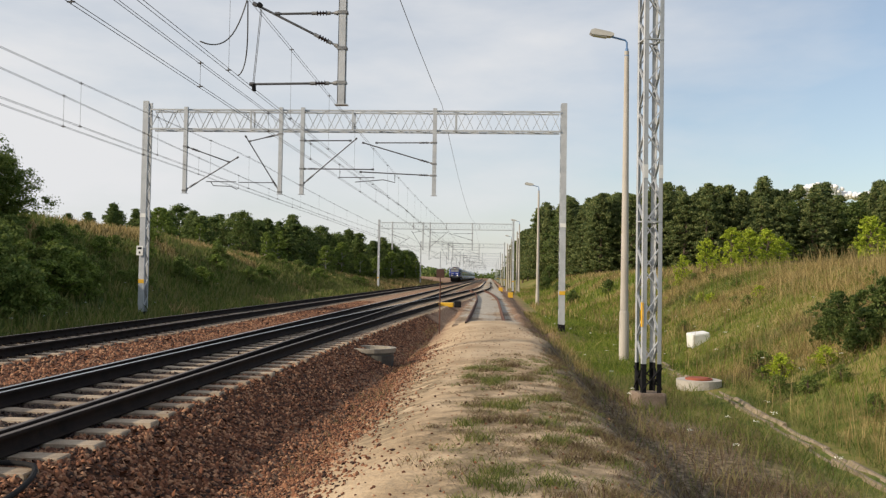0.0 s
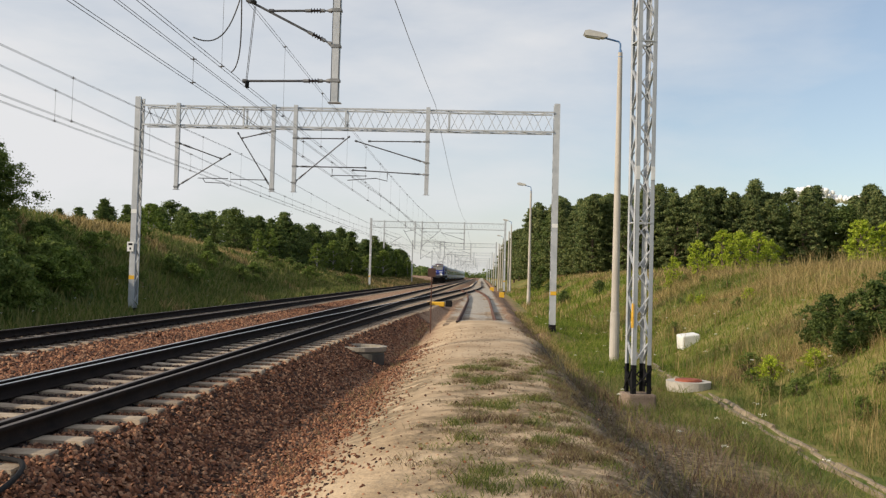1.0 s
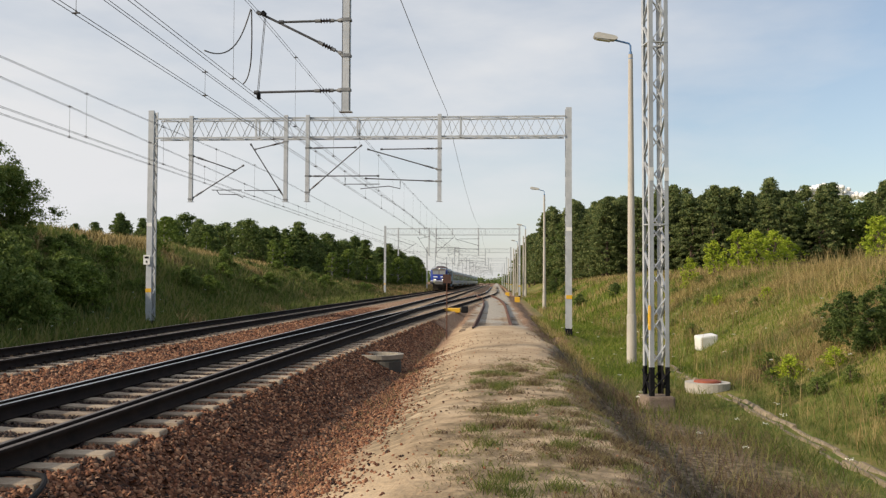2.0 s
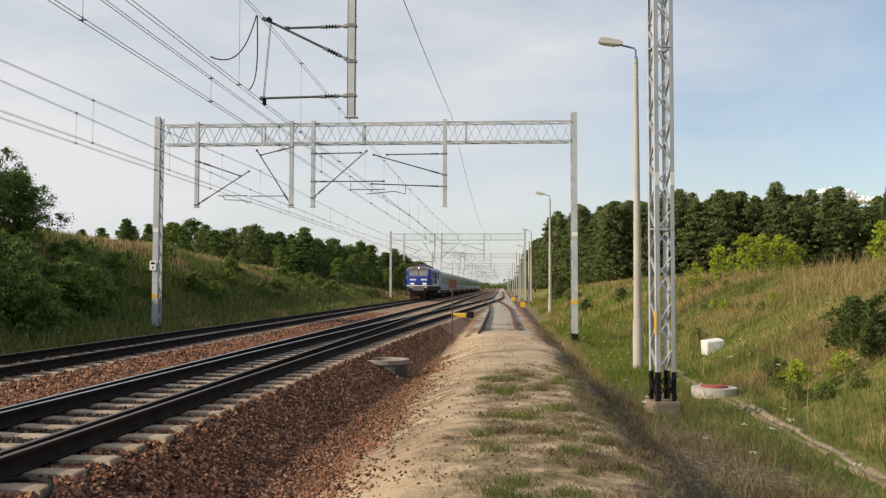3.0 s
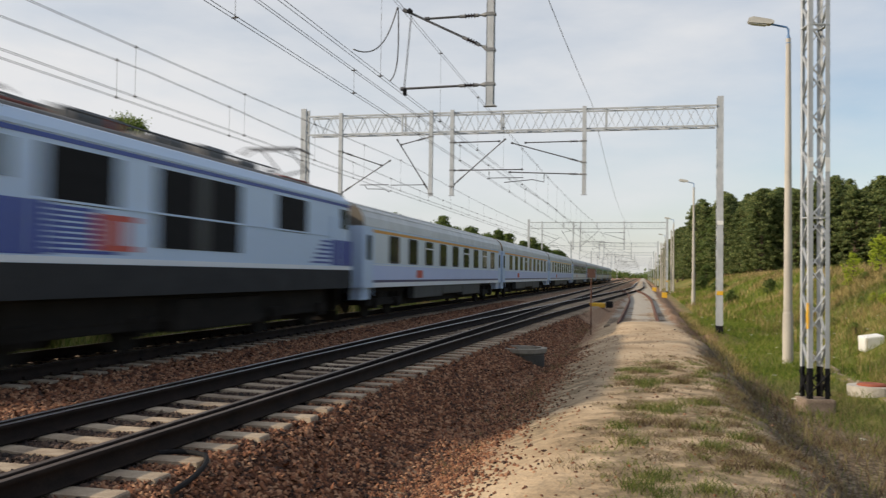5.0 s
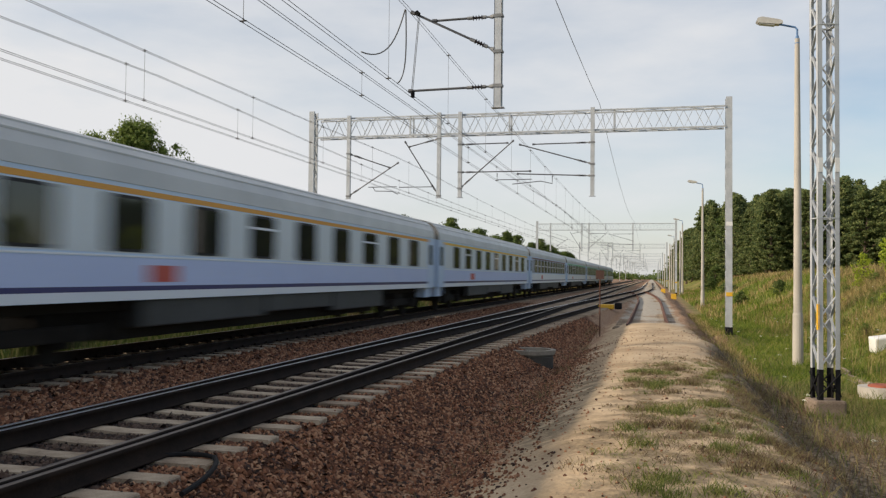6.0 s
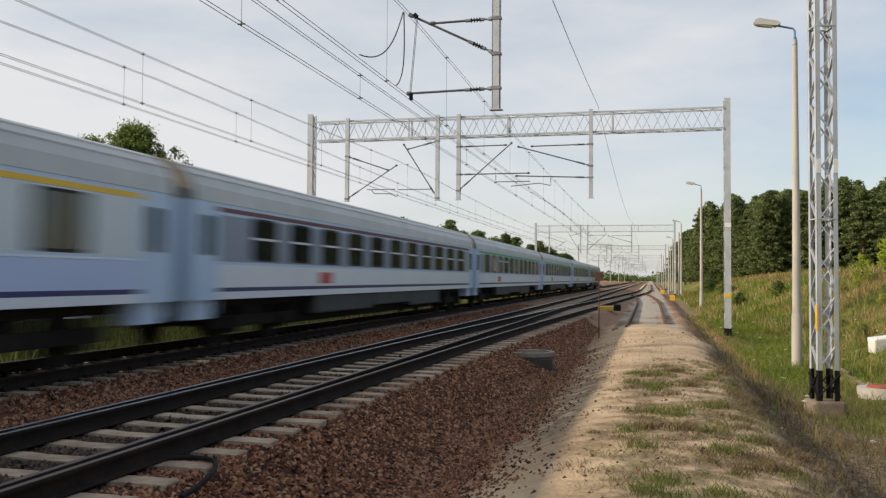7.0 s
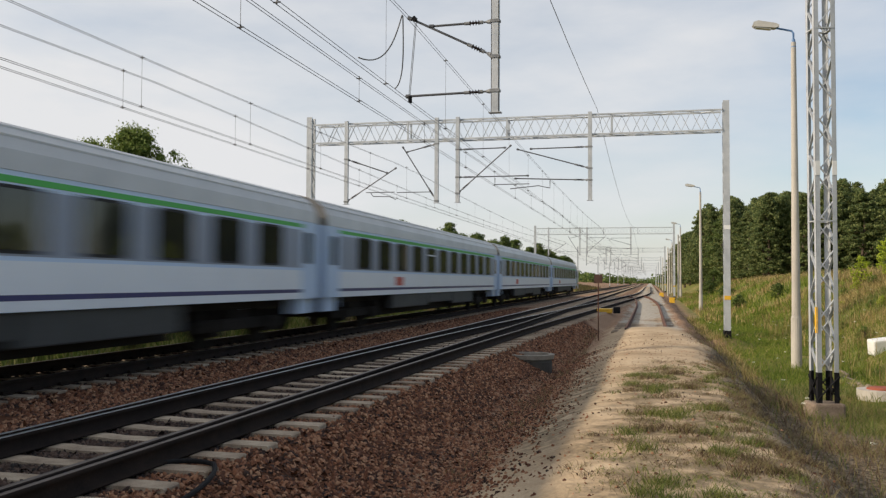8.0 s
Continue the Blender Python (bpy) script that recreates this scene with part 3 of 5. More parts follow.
# ---- wires ----
def wire_run(label, x, z_contact, z_mess, y0=-40, y1=260, span=66.0, phase=34.0, twin=.04, group="overhead wires"):
    """A catenary: contact wires, messenger wires and droppers, staggered a little from support to support."""
    t = thing("overhead_wire", label=label, category="overhead wire", group=group)
    ys = np.arange(y0, y1, 4.0)

    def sag(y):
        u = ((y - phase) / span) % 1.0
        return 0.35 * 4 * u * (1 - u)

    for name, zf, twn in (("contact_wire", lambda y: z_contact, twin), ("messenger_wire", lambda y: z_mess - sag(y), twin * .8)):
        for s in (-1, 1):
            part(name, sweep(bmesh.new(), [(x + s * twn, y, zf(y)) for y in ys], .005, 5), M_WIRE, t)
    y = y0 + 3.2
    while y < 110:
        bm = bmesh.new()
        bar(bm, (x, y, z_contact), (x, y, z_mess - sag(y)), .005, n=4)
        for zz in (z_contact, z_mess - sag(y)):
            bar(bm, (x - .05, y, zz), (x + .05, y, zz), .010, n=6)
            bar(bm, (x, y, zz - .03), (x, y, zz + .04), .009, n=5)
        part("dropper", bm, M_WIRE, t)
        y += 4.7
    return t


def build_wires():
    wire_run("twin contact wire with messenger over the far track", -9.5, 4.74, 5.98)
    wire_run("second twin contact wire beside the overlap span", -9.9, 4.74, 5.50, phase=17)
    wire_run("twin contact wire above the nearer track", -4.6, 4.95, 6.60, phase=16.5)
    wire_run("lower twin contact wire with short droppers", -5.1, 4.66, 5.42, phase=50)
    f = thing("feeder_wire", label="thin grey feeder wire carried on portal tops", category="wire", group="overhead wires")
    pts = []
    for a, b in (((-2.4, -34, 8.5), (-1.97, 34, 8.1)), ((-1.97, 34, 8.1), (-1.97, 107, 8.1)), ((-1.97, 107, 8.1), (-1.97, 180, 8.1))):
        a, b = Vector(a), Vector(b)
        for i in range(12):
            u = i / 12
            q = a.lerp(b, u)
            q.z -= 1.3 * 4 * u * (1 - u) * .8
            pts.append(q)
    part("strand", sweep(bmesh.new(), pts, .009, 5), M_WIRE, f)
    j = thing("jumper_cable", label="slack dark jumper cable looped between overhead wires", category="cable", group="overhead wires")
    for (a, b, s) in (((-4.62, 16.0, 6.53), (-5.05, 14.7, 5.40), .55), ((-4.62, 16.05, 6.53), (-5.05, 17.0, 5.34), .5)):
        a, b = Vector(a), Vector(b)
        pts = []
        for i in range(13):
            u = i / 12
            q = a.lerp(b, u)
            q.z -= s * 4 * u * (1 - u) * .5
            q.y += .25 * math.sin(math.pi * u)
            pts.append(q)
        part("loop", sweep(bmesh.new(), pts, .012, 6), M_WIRE, j)


# ---- lamps ----
def build_lamp(z_top=8.72, z0=-.95):
    t = thing("street_lamp", label="tall tapered concrete lamp post with grey lantern", category="street lamp", group="lamp posts along the siding")
    bm = bmesh.new()
    bar(bm, (0, 0, z0 - .5), (0, 0, z0 + 1.35), .155, .145, n=16)
    bar(bm, (0, 0, z0 + 1.35), (0, 0, z0 + 1.42), .145, .125, n=16)
    bar(bm, (0, 0, z0 + 1.42), (0, 0, z_top - .25), .125, .07, n=16)
    part("pole", bm, M_POST, t)
    bm = bmesh.new()
    sweep(bm, [(0, 0, z_top - .35), (0, 0, z_top + .02), (-.05, 0, z_top + .09), (-.5, -.02, z_top + .2)], .03, 8)
    bar(bm, (0, 0, z_top - .4), (0, 0, z_top - .16), .075, .045, n=12)
    part("bracket", bm, mat("blue_grey_bracket", [(.07, .16, .34), (.12, .24, .45)], .5), t, "blue-painted steel bracket")
    bm = bmesh.new()
    prism(bm, [(-1.16, 0), (-1.1, -.045), (-.52, -.03), (-.42, .02), (-.42, .07), (-.52, .11), (-1.02, .14), (-1.14, .09)], -.14, .12)
    bm.transform(pose(0, 0, z_top + .13, 0, 9, 0))
    head = part("lantern", bm, mat("lantern_shell", [(.42, .41, .38), (.55, .54, .5)], .5), t)
    bm = bmesh.new()
    box(bm, (-1.06, -.11, -.075), (-.62, .09, -.036), .015)
    bm.transform(pose(0, 0, z_top + .13, 0, 9, 0))
    part("diffuser", bm, mat("lamp_glass", [(.5, .5, .46), (.6, .6, .56)], .2), head)
    return t


# ---- the train ----
LENGTH = 26.4
M_BODY = mat("pale_blue_enamel", [(0.46, 0.59, 0.80), (0.53, 0.66, 0.86)], 0.35, scale=1.0, fine=12)
M_BAND = mat("window_band_enamel", [(0.22, 0.26, 0.35), (0.27, 0.31, 0.41)], 0.35, scale=1.0, fine=12)
M_WBAND = mat("white_enamel", [(0.68, 0.72, 0.80), (0.76, 0.80, 0.87)], 0.35, scale=1.0, fine=12)
M_NAVY = mat("navy_enamel", [(0.012, 0.016, 0.11), (0.02, 0.026, 0.16)], 0.35)
M_BLUE = mat("royal_blue_enamel", [(0.013, 0.036, 0.25), (0.024, 0.060, 0.36)], 0.35)
M_ROOF = mat("sooty_grey_roof", [(0.40, 0.41, 0.42), (0.58, 0.59, 0.60)], 0.42, 0, 0.8, 6, stretch=(1, 2, 1))
M_GLASS = mat("tinted_window_glass", [(0.010, 0.011, 0.012), (0.022, 0.023, 0.024)], 0.06)
M_UNDER = mat("grimy_underframe", [(0.010, 0.009, 0.008), (0.032, 0.027, 0.023)], 0.9, 0, 3, 30, 0.2, spec=0.15)
M_BOW = mat("grey_bow_paint", [(0.085, 0.082, 0.078), (0.14, 0.135, 0.128)], 0.7, 0, 3, 20)
M_SKIRT = mat("dark_grey_frame", [(0.028, 0.029, 0.031), (0.05, 0.05, 0.053)], 0.85, 0, 2, 20, spec=0.15)
M_LOWER = mat("lavender_blue_enamel", [(0.45, 0.54, 0.82), (0.51, 0.60, 0.88)], 0.35, scale=1.0, fine=12)
M_PALE = mat("pale_grey_enamel", [(0.56, 0.62, 0.68), (0.63, 0.69, 0.75)], 0.35, scale=1.0, fine=12)
M_CASE = mat("grey_equipment_paint", [(0.028, 0.029, 0.03), (0.06, 0.062, 0.065)], 0.6, 0, 2, 15)
# Dull brown for the plates that tone down the sunlit coach roof ends.
M_ENDS = mat("dimming_brown_end", [(0.10, 0.088, 0.07), (0.17, 0.15, 0.12)], 0.8, 0, 2, 15)
M_BELLOWS = mat("bellows_rubber", [(0.20, 0.215, 0.24), (0.28, 0.30, 0.33)], 0.7, 0, 3, 25)
# Base colour holds the blinds' paleness and a painted reflection of the sky.
M_SCREEN = mat("windscreen_blinds_and_painted_sky", [(0.13, 0.145, 0.155), (0.30, 0.31, 0.30)], 0.06, scale=1.2)
M_LOCOROOF = mat("dark_sooty_roof", [(0.05, 0.05, 0.052), (0.11, 0.11, 0.115)], 0.7, 0, 0.8, 6)
M_RED = mat("red_paint", [(0.42, 0.05, 0.04), (0.55, 0.09, 0.06)], 0.5)
M_PANTO = mat("red_brown_paint", [(0.16, 0.035, 0.028), (0.24, 0.06, 0.045)], 0.6)
M_LIGHT = mat("lit_headlamp", [(1, .95, .85), (1, .97, .9)], 0.2, emit=3.2)
M_STRIPE = {"orange": mat("orange_stripe", [(.62, .27, .02), (.72, .34, .03)], .4), "yellow": mat("yellow_stripe", [(.75, .45, .02), (.85, .52, .03)], .4),
            "maroon": mat("maroon_stripe", [(.10, .015, .03), (.15, .025, .04)], .4), "green": mat("green_stripe", [(.03, .34, .04), (.05, .42, .06)], .4)}


def roof_section(w, z0, z1, n=12, inner=0.0):
    pts = []
    for i in range(n + 1):
        a = math.pi * i / n
        c, s = math.cos(a), math.sin(a)
        pts.append((w * math.copysign(abs(c) ** .72, c), z0 + (z1 - z0) * s ** .80))
    return pts


def bogie(parent, y, r=.46, axle=1.25, half=2.0):
    b = part("bogie", bmesh.new(), M_UNDER, parent)
    bm = bmesh.new()
    for s in (-1, 1):
        box(bm, (s * 1.02 - .07, y - half, .38), (s * 1.02 + .07, y + half, .62), .03)
        for q in (-axle, axle):
            box(bm, (s * 1.1 - .12, y + q - .17, .3), (s * 1.1 + .12, y + q + .17, .62), .03)
            bar(bm, (s * 1.05, y + q - .4, .5), (s * 1.05, y + q - .4, .82), .09, n=8)
            bar(bm, (s * 1.05, y + q + .4, .5), (s * 1.05, y + q + .4, .82), .09, n=8)
    box(bm, (-1.0, y - .3, .4), (1.0, y + .3, .8), .03)
    bm.to_mesh(b.data)
    bm.free()
    for q in (-axle, axle):
        bm = bmesh.new()
        for s in (-1, 1):
            bar(bm, (s * .69, y + q, r), (s * .82, y + q, r), r, n=24)
        bar(bm, (-.82, y + q, r), (.82, y + q, r), .08, n=8)
        part("wheelset", bm, M_UNDER, b)
    return b


def rounded_pane(w, h, r=.07, depth=.012):
    bm = bmesh.new()
    pts = []
    for cx, cz, a0 in ((w / 2 - r, h / 2 - r, 0), (-w / 2 + r, h / 2 - r, 90), (-w / 2 + r, -h / 2 + r, 180), (w / 2 - r, -h / 2 + r, 270)):
        for k in range(4):
            a = radians(a0 + 30 * k)
            pts.append((cx + r * math.cos(a), cz + r * math.sin(a)))
    a = [bm.verts.new((0, y, z)) for y, z in pts]
    b = [bm.verts.new((depth, y, z)) for y, z in pts]
    n = len(pts)
    for i in range(n):
        bm.faces.new((a[i], a[(i + 1) % n], b[(i + 1) % n], b[i]))
    bm.faces.new(b)
    bm.faces.new(a[::-1])
    bmesh.ops.recalc_face_normals(bm, faces=bm.faces)
    return bm


def pane_mesh(name, w, h, material, r=.07, depth=.012):
    me = bpy.data.meshes.new(name)
    bm = rounded_pane(w, h, r, depth)
    bm.to_mesh(me)
    bm.free()
    me.materials.append(material)
    return me


PANE, FRAME_P, DOOR_PANE = pane_mesh("window_pane", 1.16, .80, M_GLASS), pane_mesh("window_frame", 1.26, .90, M_SKIRT, .09, .008), pane_mesh("door_pane", .42, .75, M_GLASS)
BAR_P = pane_mesh("sash_bar", 1.16, .05, M_WBAND, .01, .02)


def build_coach(stripe, dark_band, label, windows=11, sash=()):
    t = thing("passenger_coach", label=label, category="passenger coach", group="coaches of the train")
    w, y1 = 1.41, LENGTH - .28
    part("body", prism(bmesh.new(), [(-w, .98), (w, .98), (w, 2.84), (-w, 2.84)], .28, y1), M_BODY, t)
    part("roof", prism(bmesh.new(), roof_section(w + .012, 2.842, 3.66), .3, y1 - .02), M_ROOF, t)
    ribs = bmesh.new()
    for i in (2, 3, 9, 10):
        a = math.pi * i / 12
        c, s = math.cos(a), math.sin(a)
        x, z = (w + .012) * math.copysign(abs(c) ** .72, c), 2.842 + .818 * s ** .80
        box(ribs, (x - .012, .35, z - .012), (x + .012, y1 - .05, z + .018))
    part("roof_rib", ribs, M_ROOF, t)
    for s in (-1, 1):
        def strip(name, z0, z1, material, proud=.004, a=.28, b=y1):
            bm = bmesh.new()
            box(bm, (min(s * (w - .01), s * (w + proud)), a, z0), (max(s * (w - .01), s * (w + proud)), b, z1))
            part(name, bm, material, t)
        strip("lower_band", .985, 1.13, M_WBAND, .005, 1.3, y1 - 1.05)
        strip("blue_stripe", 1.13, 1.21, M_NAVY, .006, 1.3, y1 - 1.05)
        strip("white_band", 1.21, 1.66, M_WBAND if dark_band else M_LOWER, .005, 1.3, y1 - 1.05)
        if dark_band:
            strip("window_band", 1.72, 2.62, M_BAND, .004, 1.3, y1 - 1.05)
        else:
            strip("window_band", 1.73, 2.66, M_PALE, .004, 1.3, y1 - 1.05)
            strip("belt_line", 1.67, 1.70, M_WBAND, .012, 1.3, y1 - 1.05)
        strip("class_stripe", 2.68, 2.77, M_STRIPE[stripe], .006, 1.25, y1 - .95)
        gap = (y1 - 4.2) / windows
        for i in range(windows):
            yc = 2.4 + gap * (i + .5)
            m = Matrix.Translation((s * (w + .003), yc, 2.2)) @ (Matrix.Identity(4) if s > 0 else Euler((0, 0, math.pi)).to_matrix().to_4x4())
            fr = shared("window", FRAME_P, m, t)
            shared("pane", PANE, Matrix.Translation((.004, 0, 0)), fr)
            if i in sash:
                shared("sash_bar", BAR_P, Matrix.Translation((.006, 0, .02 if stripe == "maroon" else .18)), fr)
        for yc in (.85, y1 - .62):
            m = Matrix.Translation((s * (w + .003), yc, 2.2)) @ (Matrix.Identity(4) if s > 0 else Euler((0, 0, math.pi)).to_matrix().to_4x4())
            shared("door_pane", DOOR_PANE, m, t)
            bm = bmesh.new()
            for dy in (-.42, .42):
                box(bm, (min(s * w, s * (w + .012)), yc + dy - .012, .72), (max(s * w, s * (w + .012)), yc + dy + .012, 2.75))
            box(bm, (s * w * .8 - .18, yc - .4, .62), (s * w * .8 + .18, yc + .4, .98))
            part("door_edge", bm, M_BODY, t)
        logo = bmesh.new()
        box(logo, (min(s * w, s * (w + .009)), 6.6, 1.27), (max(s * w, s * (w + .009)), 7.5, 1.55))
        part("emblem", logo, M_RED, t, "red-orange square emblem")
    # Thin dark plates added over the roof ends to dim them.
    for a in (.283, y1 - .018):
        part("roof_end_plate", prism(bmesh.new(), roof_section(w + .02, 2.84, 3.668), a, a + .016), M_ENDS, t, "brown plate added to dim the roof end")
    for a, b in ((-.0, .3), (y1 - .02, LENGTH - .0)):
        bm = bmesh.new()
        prism(bm, [(-.95, 1.0), (.95, 1.0), (.95, 3.0), (.7, 3.3), (-.7, 3.3), (-.95, 3.0)], a, b)
        part("gangway", bm, M_BELLOWS, t, "grey rubber gangway bellows")
    for s in (-1, 1):
        for ya, yb, zl in ((6.6, 11.3, .52), (11.4, 15.4, .60), (15.5, 19.8, .48)):
            part("equipment_case", box(bmesh.new(), (s * 1.18 - .14, ya, zl), (s * 1.18 + .14, yb, .975), .03), M_CASE, t)
    bm = bmesh.new()
    box(bm, (-.95, .4, .80), (.95, y1, .979))
    part("underframe", bm, M_UNDER, t)
    part("underfloor_gear", box(bmesh.new(), (-.9, 6.2, .30), (.9, 20.2, .80), .05), M_UNDER, t)
    for y in (3.7, LENGTH - 3.7):
        bogie(t, y)
    bm = bmesh.new()
    for s in (-.85, .85):
        for a, b in ((-.0, .3), (y1, LENGTH)):
            bar(bm, (s, a, 1.02), (s, b, 1.02), .1, n=12)
    part("buffer", bm, M_BLACK, t)
    return t


def pantograph(parent, y, raised):
    p = part("pantograph", bmesh.new(), M_PANTO, parent, "red-brown pantograph frame")
    bm = bmesh.new()
    z = 3.86
    for s in (-.55, .55):
        bar(bm, (s, y - .9, z), (s, y + .9, z), .03, n=6)
        for q in (-.7, .7):
            bar(bm, (s, y + q, z - .25), (s, y + q, z), .05, n=6)
    bar(bm, (-.6, y - .9, z), (.6, y - .9, z), .03, n=6)
    bar(bm, (-.6, y + .9, z), (.6, y + .9, z), .03, n=6)
    bm.to_mesh(p.data)
    bm.free()
    top, knee = (4.64, (y + 1.25, 4.24)) if raised else (4.0, (y + 1.2, 3.95))
    head_y = y if raised else y - .55
    bm = bmesh.new()
    for s in (-.45, .45):
        bar(bm, (s, y - .5, z + .04), (s * .9, knee[0], knee[1]), .028, n=6)
        bar(bm, (s * .9, knee[0], knee[1]), (s * .8, head_y, top), .022, n=6)
    part("arm", bm, M_DARKSTEEL, p)
    bm = bmesh.new()
    for q in (-.16, .16):
        sweep(bm, [(-.95, head_y + q, top - .12), (-.7, head_y + q, top + .02), (.7, head_y + q, top + .02), (.95, head_y + q, top - .12)], .025, 6)
    part("collector_head", bm, M_DARKSTEEL, p)


def build_loco():
    """Its nose is at y = 0 and it reaches back along +y."""
    t = thing("electric_locomotive", label="blue and grey electric locomotive with lit headlamps", category="locomotive")
    w, n, ln = 1.47, 0.0, 15.65
    # the body: stations along its length, each a ring
    half = [(0.0, 1.02, 2.54, 2.55, w - .40), (.08, 1.0, 2.60, 2.62, w - .36), (.30, 1.0, 3.31, 3.33, w - .26), (.36, 1.0, 3.35, 3.56, w - .22), (.55, 1.0, 3.36, 3.66, w - .10), (1.3, 1.0, 3.36, 3.76, w)]
    rings = half + [(ln - y, a, b, c, hw) for y, a, b, c, hw in half[::-1]]
    bm = bmesh.new()
    last = None
    for y, z0, zg, zt, hw in rings:
        pts = [(-hw, z0), (-hw, 1.51), (-hw, 1.60), (-hw, zg)]
        for k in range(1, 8):
            c = math.cos(math.pi * (1 - k / 8))
            pts.append((hw * math.copysign(abs(c) ** .8, c), zg + (zt - zg) * math.sin(math.pi * k / 8) ** .8))
        pts += [(hw, zg), (hw, 1.60), (hw, 1.51), (hw, z0)]
        ring = [bm.verts.new((x, y, z)) for x, z in pts]
        if last:
            for i in range(len(ring)):
                bm.faces.new((last[i], last[(i + 1) % len(ring)], ring[(i + 1) % len(ring)], ring[i]))
        else:
            bm.faces.new(ring[::-1])
        last = ring
    bm.faces.new(last)
    bmesh.ops.recalc_face_normals(bm, faces=bm.faces)
    nose_z = mat("nose_grey", [(.085, .078, .07), (.13, .12, .108)], .5)
    for f in bm.faces:
        q = f.calc_center_median()
        end = q.y < .54 or q.y > ln - .54
        f.material_index = 0 if not end else 3 if q.z < 1.5 else 4 if q.z < 1.6 else 1 if q.z > 2.6 and (abs(q.x) < w - .38 or q.z > 3.34) else 2
    body = part("body", bm, M_BODY, t)
    body.data.materials.append(nose_z)
    for m in (M_BLUE, M_SKIRT, M_WBAND):
        body.data.materials.append(m)
    # roof skin, a little proud
    part("roof", prism(bmesh.new(), [(x, z) for x, z in roof_section(w - .1, 3.44, 3.785)], 1.0, ln - 1.0), M_LOCOROOF, t)
    for y0, d in ((0.0, 1), (ln, -1)):
        def fl(name, x0, x1, z0, z1, material, proud=.02, dy0=0.0, dy1=0.0, parent=t, lab=""):
            bm2 = bmesh.new()
            a = y0 + d * dy0
            b = y0 + d * dy1
            vs = [(x0, a, z0), (x1, a, z0), (x1, b, z1), (x0, b, z1)]
            f0 = [bm2.verts.new((x, y - d * proud, z)) for x, y, z in vs]
            f1 = [bm2.verts.new((x, y + d * .05, z)) for x, y, z in vs]
            bm2.faces.new(f0)
            bm2.faces.new(f1[::-1])
            for i in range(4):
                bm2.faces.new((f0[i], f0[(i + 1) % 4], f1[(i + 1) % 4], f1[i]))
            bmesh.ops.recalc_face_normals(bm2, faces=bm2.faces)
            return part(name, bm2, material, parent, lab)
        fl("nose_panel", -1.03, 1.03, 1.62, 2.51, M_BLUE, .012, lab="royal blue nose panel")
        fl("grey_bow", -1.05, 1.05, 1.00, 1.50, M_BOW, .014)
        fl("navy_band", -.42, .42, 1.64, 1.90, M_NAVY, .016)
        fl("white_stripe", -1.04, 1.04, 1.51, 1.60, M_WBAND, .02)
        for s in (-1, 1):
            fl("white_flash", s * .26 if s > 0 else -.98, .98 if s > 0 else -.26, 2.14, 2.32, M_WBAND, .02)
            fl("window_surround", (.04 if s > 0 else -1.07), (1.07 if s > 0 else -.04), 2.60, 3.32, nose_z, .012, .08, .30)
            fl("windscreen", (.10 if s > 0 else -1.01), (1.01 if s > 0 else -.10), 2.68, 3.24, M_SCREEN, .03, .105, .275, lab="windscreen with pale blinds and sky reflection painted in")
            lamp = fl("lamp_cluster", s * .70 - .25, s * .70 + .25, 1.66, 1.88, M_WBAND, .05)
            fl("lamp_recess", s * .70 - .21, s * .70 + .21, 1.69, 1.85, M_DARKSTEEL, .056, parent=lamp)
            for q, lit in ((-.11, True), (.11, True)):
                bm2 = bmesh.new()
                bar(bm2, (s * .70 + q, y0 - d * .045, 1.77), (s * .70 + q, y0 - d * .075, 1.77), .05, n=16)
                part("headlamp", bm2, M_LIGHT if d > 0 else M_WHITE, lamp)
            bm2 = bmesh.new()
            bar(bm2, (s * .875, y0, 1.05), (s * .875, y0 - d * .45, 1.05), .1, n=12)
            bar(bm2, (s * .875, y0 - d * .45, 1.05), (s * .875, y0 - d * .55, 1.05), .23, n=20)
            part("buffer", bm2, M_BLACK, t)
            fl("marker_lamp", s * .80 - .13, s * .80 + .13, 1.34, 1.44, mat("pale_green_marker", [(.5, .55, .2), (.6, .65, .3)], .4), .03)
        bm2 = bmesh.new()
        box(bm2, (-.9, y0 + d * .05 - .06, .35), (.9, y0 + d * .05 + .06, 1.02))
        for s in (-1.0, 1.0):
            bar(bm2, (s, y0 + d * .3, .2), (s * .1, y0 - d * .15, .2), .06, .3)
        bar(bm2, (0, y0, .95), (0, y0 - d * .4, .95), .06, n=8)
        for q in (-.45, -.3, .3, .45):
            sweep(bm2, [(q, y0, .98), (q, y0 - d * .18, .85), (q, y0 - d * .15, .55), (q, y0, .4)], .025, 6)
        part("bow_gear", bm2, M_UNDER, t)
        bm2 = bmesh.new()
        bar(bm2, (0, y0 + d * .54, 3.54), (0, y0 + d * .35, 3.54), .07, n=16)
        part("top_lamp", bm2, M_LIGHT if d > 0 else M_WHITE, t)
        bm2 = bmesh.new()
        box(bm2, (-.62, min(y0 + d * .38, y0 + d * 1.3), 3.40), (.62, max(y0 + d * .42, y0 + d * 1.3), 3.66), .03)
        part("lamp_housing", bm2, nose_z, t)
    for s in (-1, 1):
        def side(name, y0, y1, z0, z1, material, proud=.006, lab=""):
            bm2 = bmesh.new()
            box(bm2, (min(s * (w - .03), s * (w + proud)), y0, z0), (max(s * (w - .03), s * (w + proud)), y1, z1))
            return part(name, bm2, material, t, lab)
        side("sole_bar", .55, ln - .55, 1.0, 1.50, M_SKIRT, .008)
        side("white_stripe", .55, ln - .55, 1.505, 1.60, M_WBAND, .008)
        side("blue_panel", .55, 2.2, 1.62, 2.36, M_BLUE, .006)
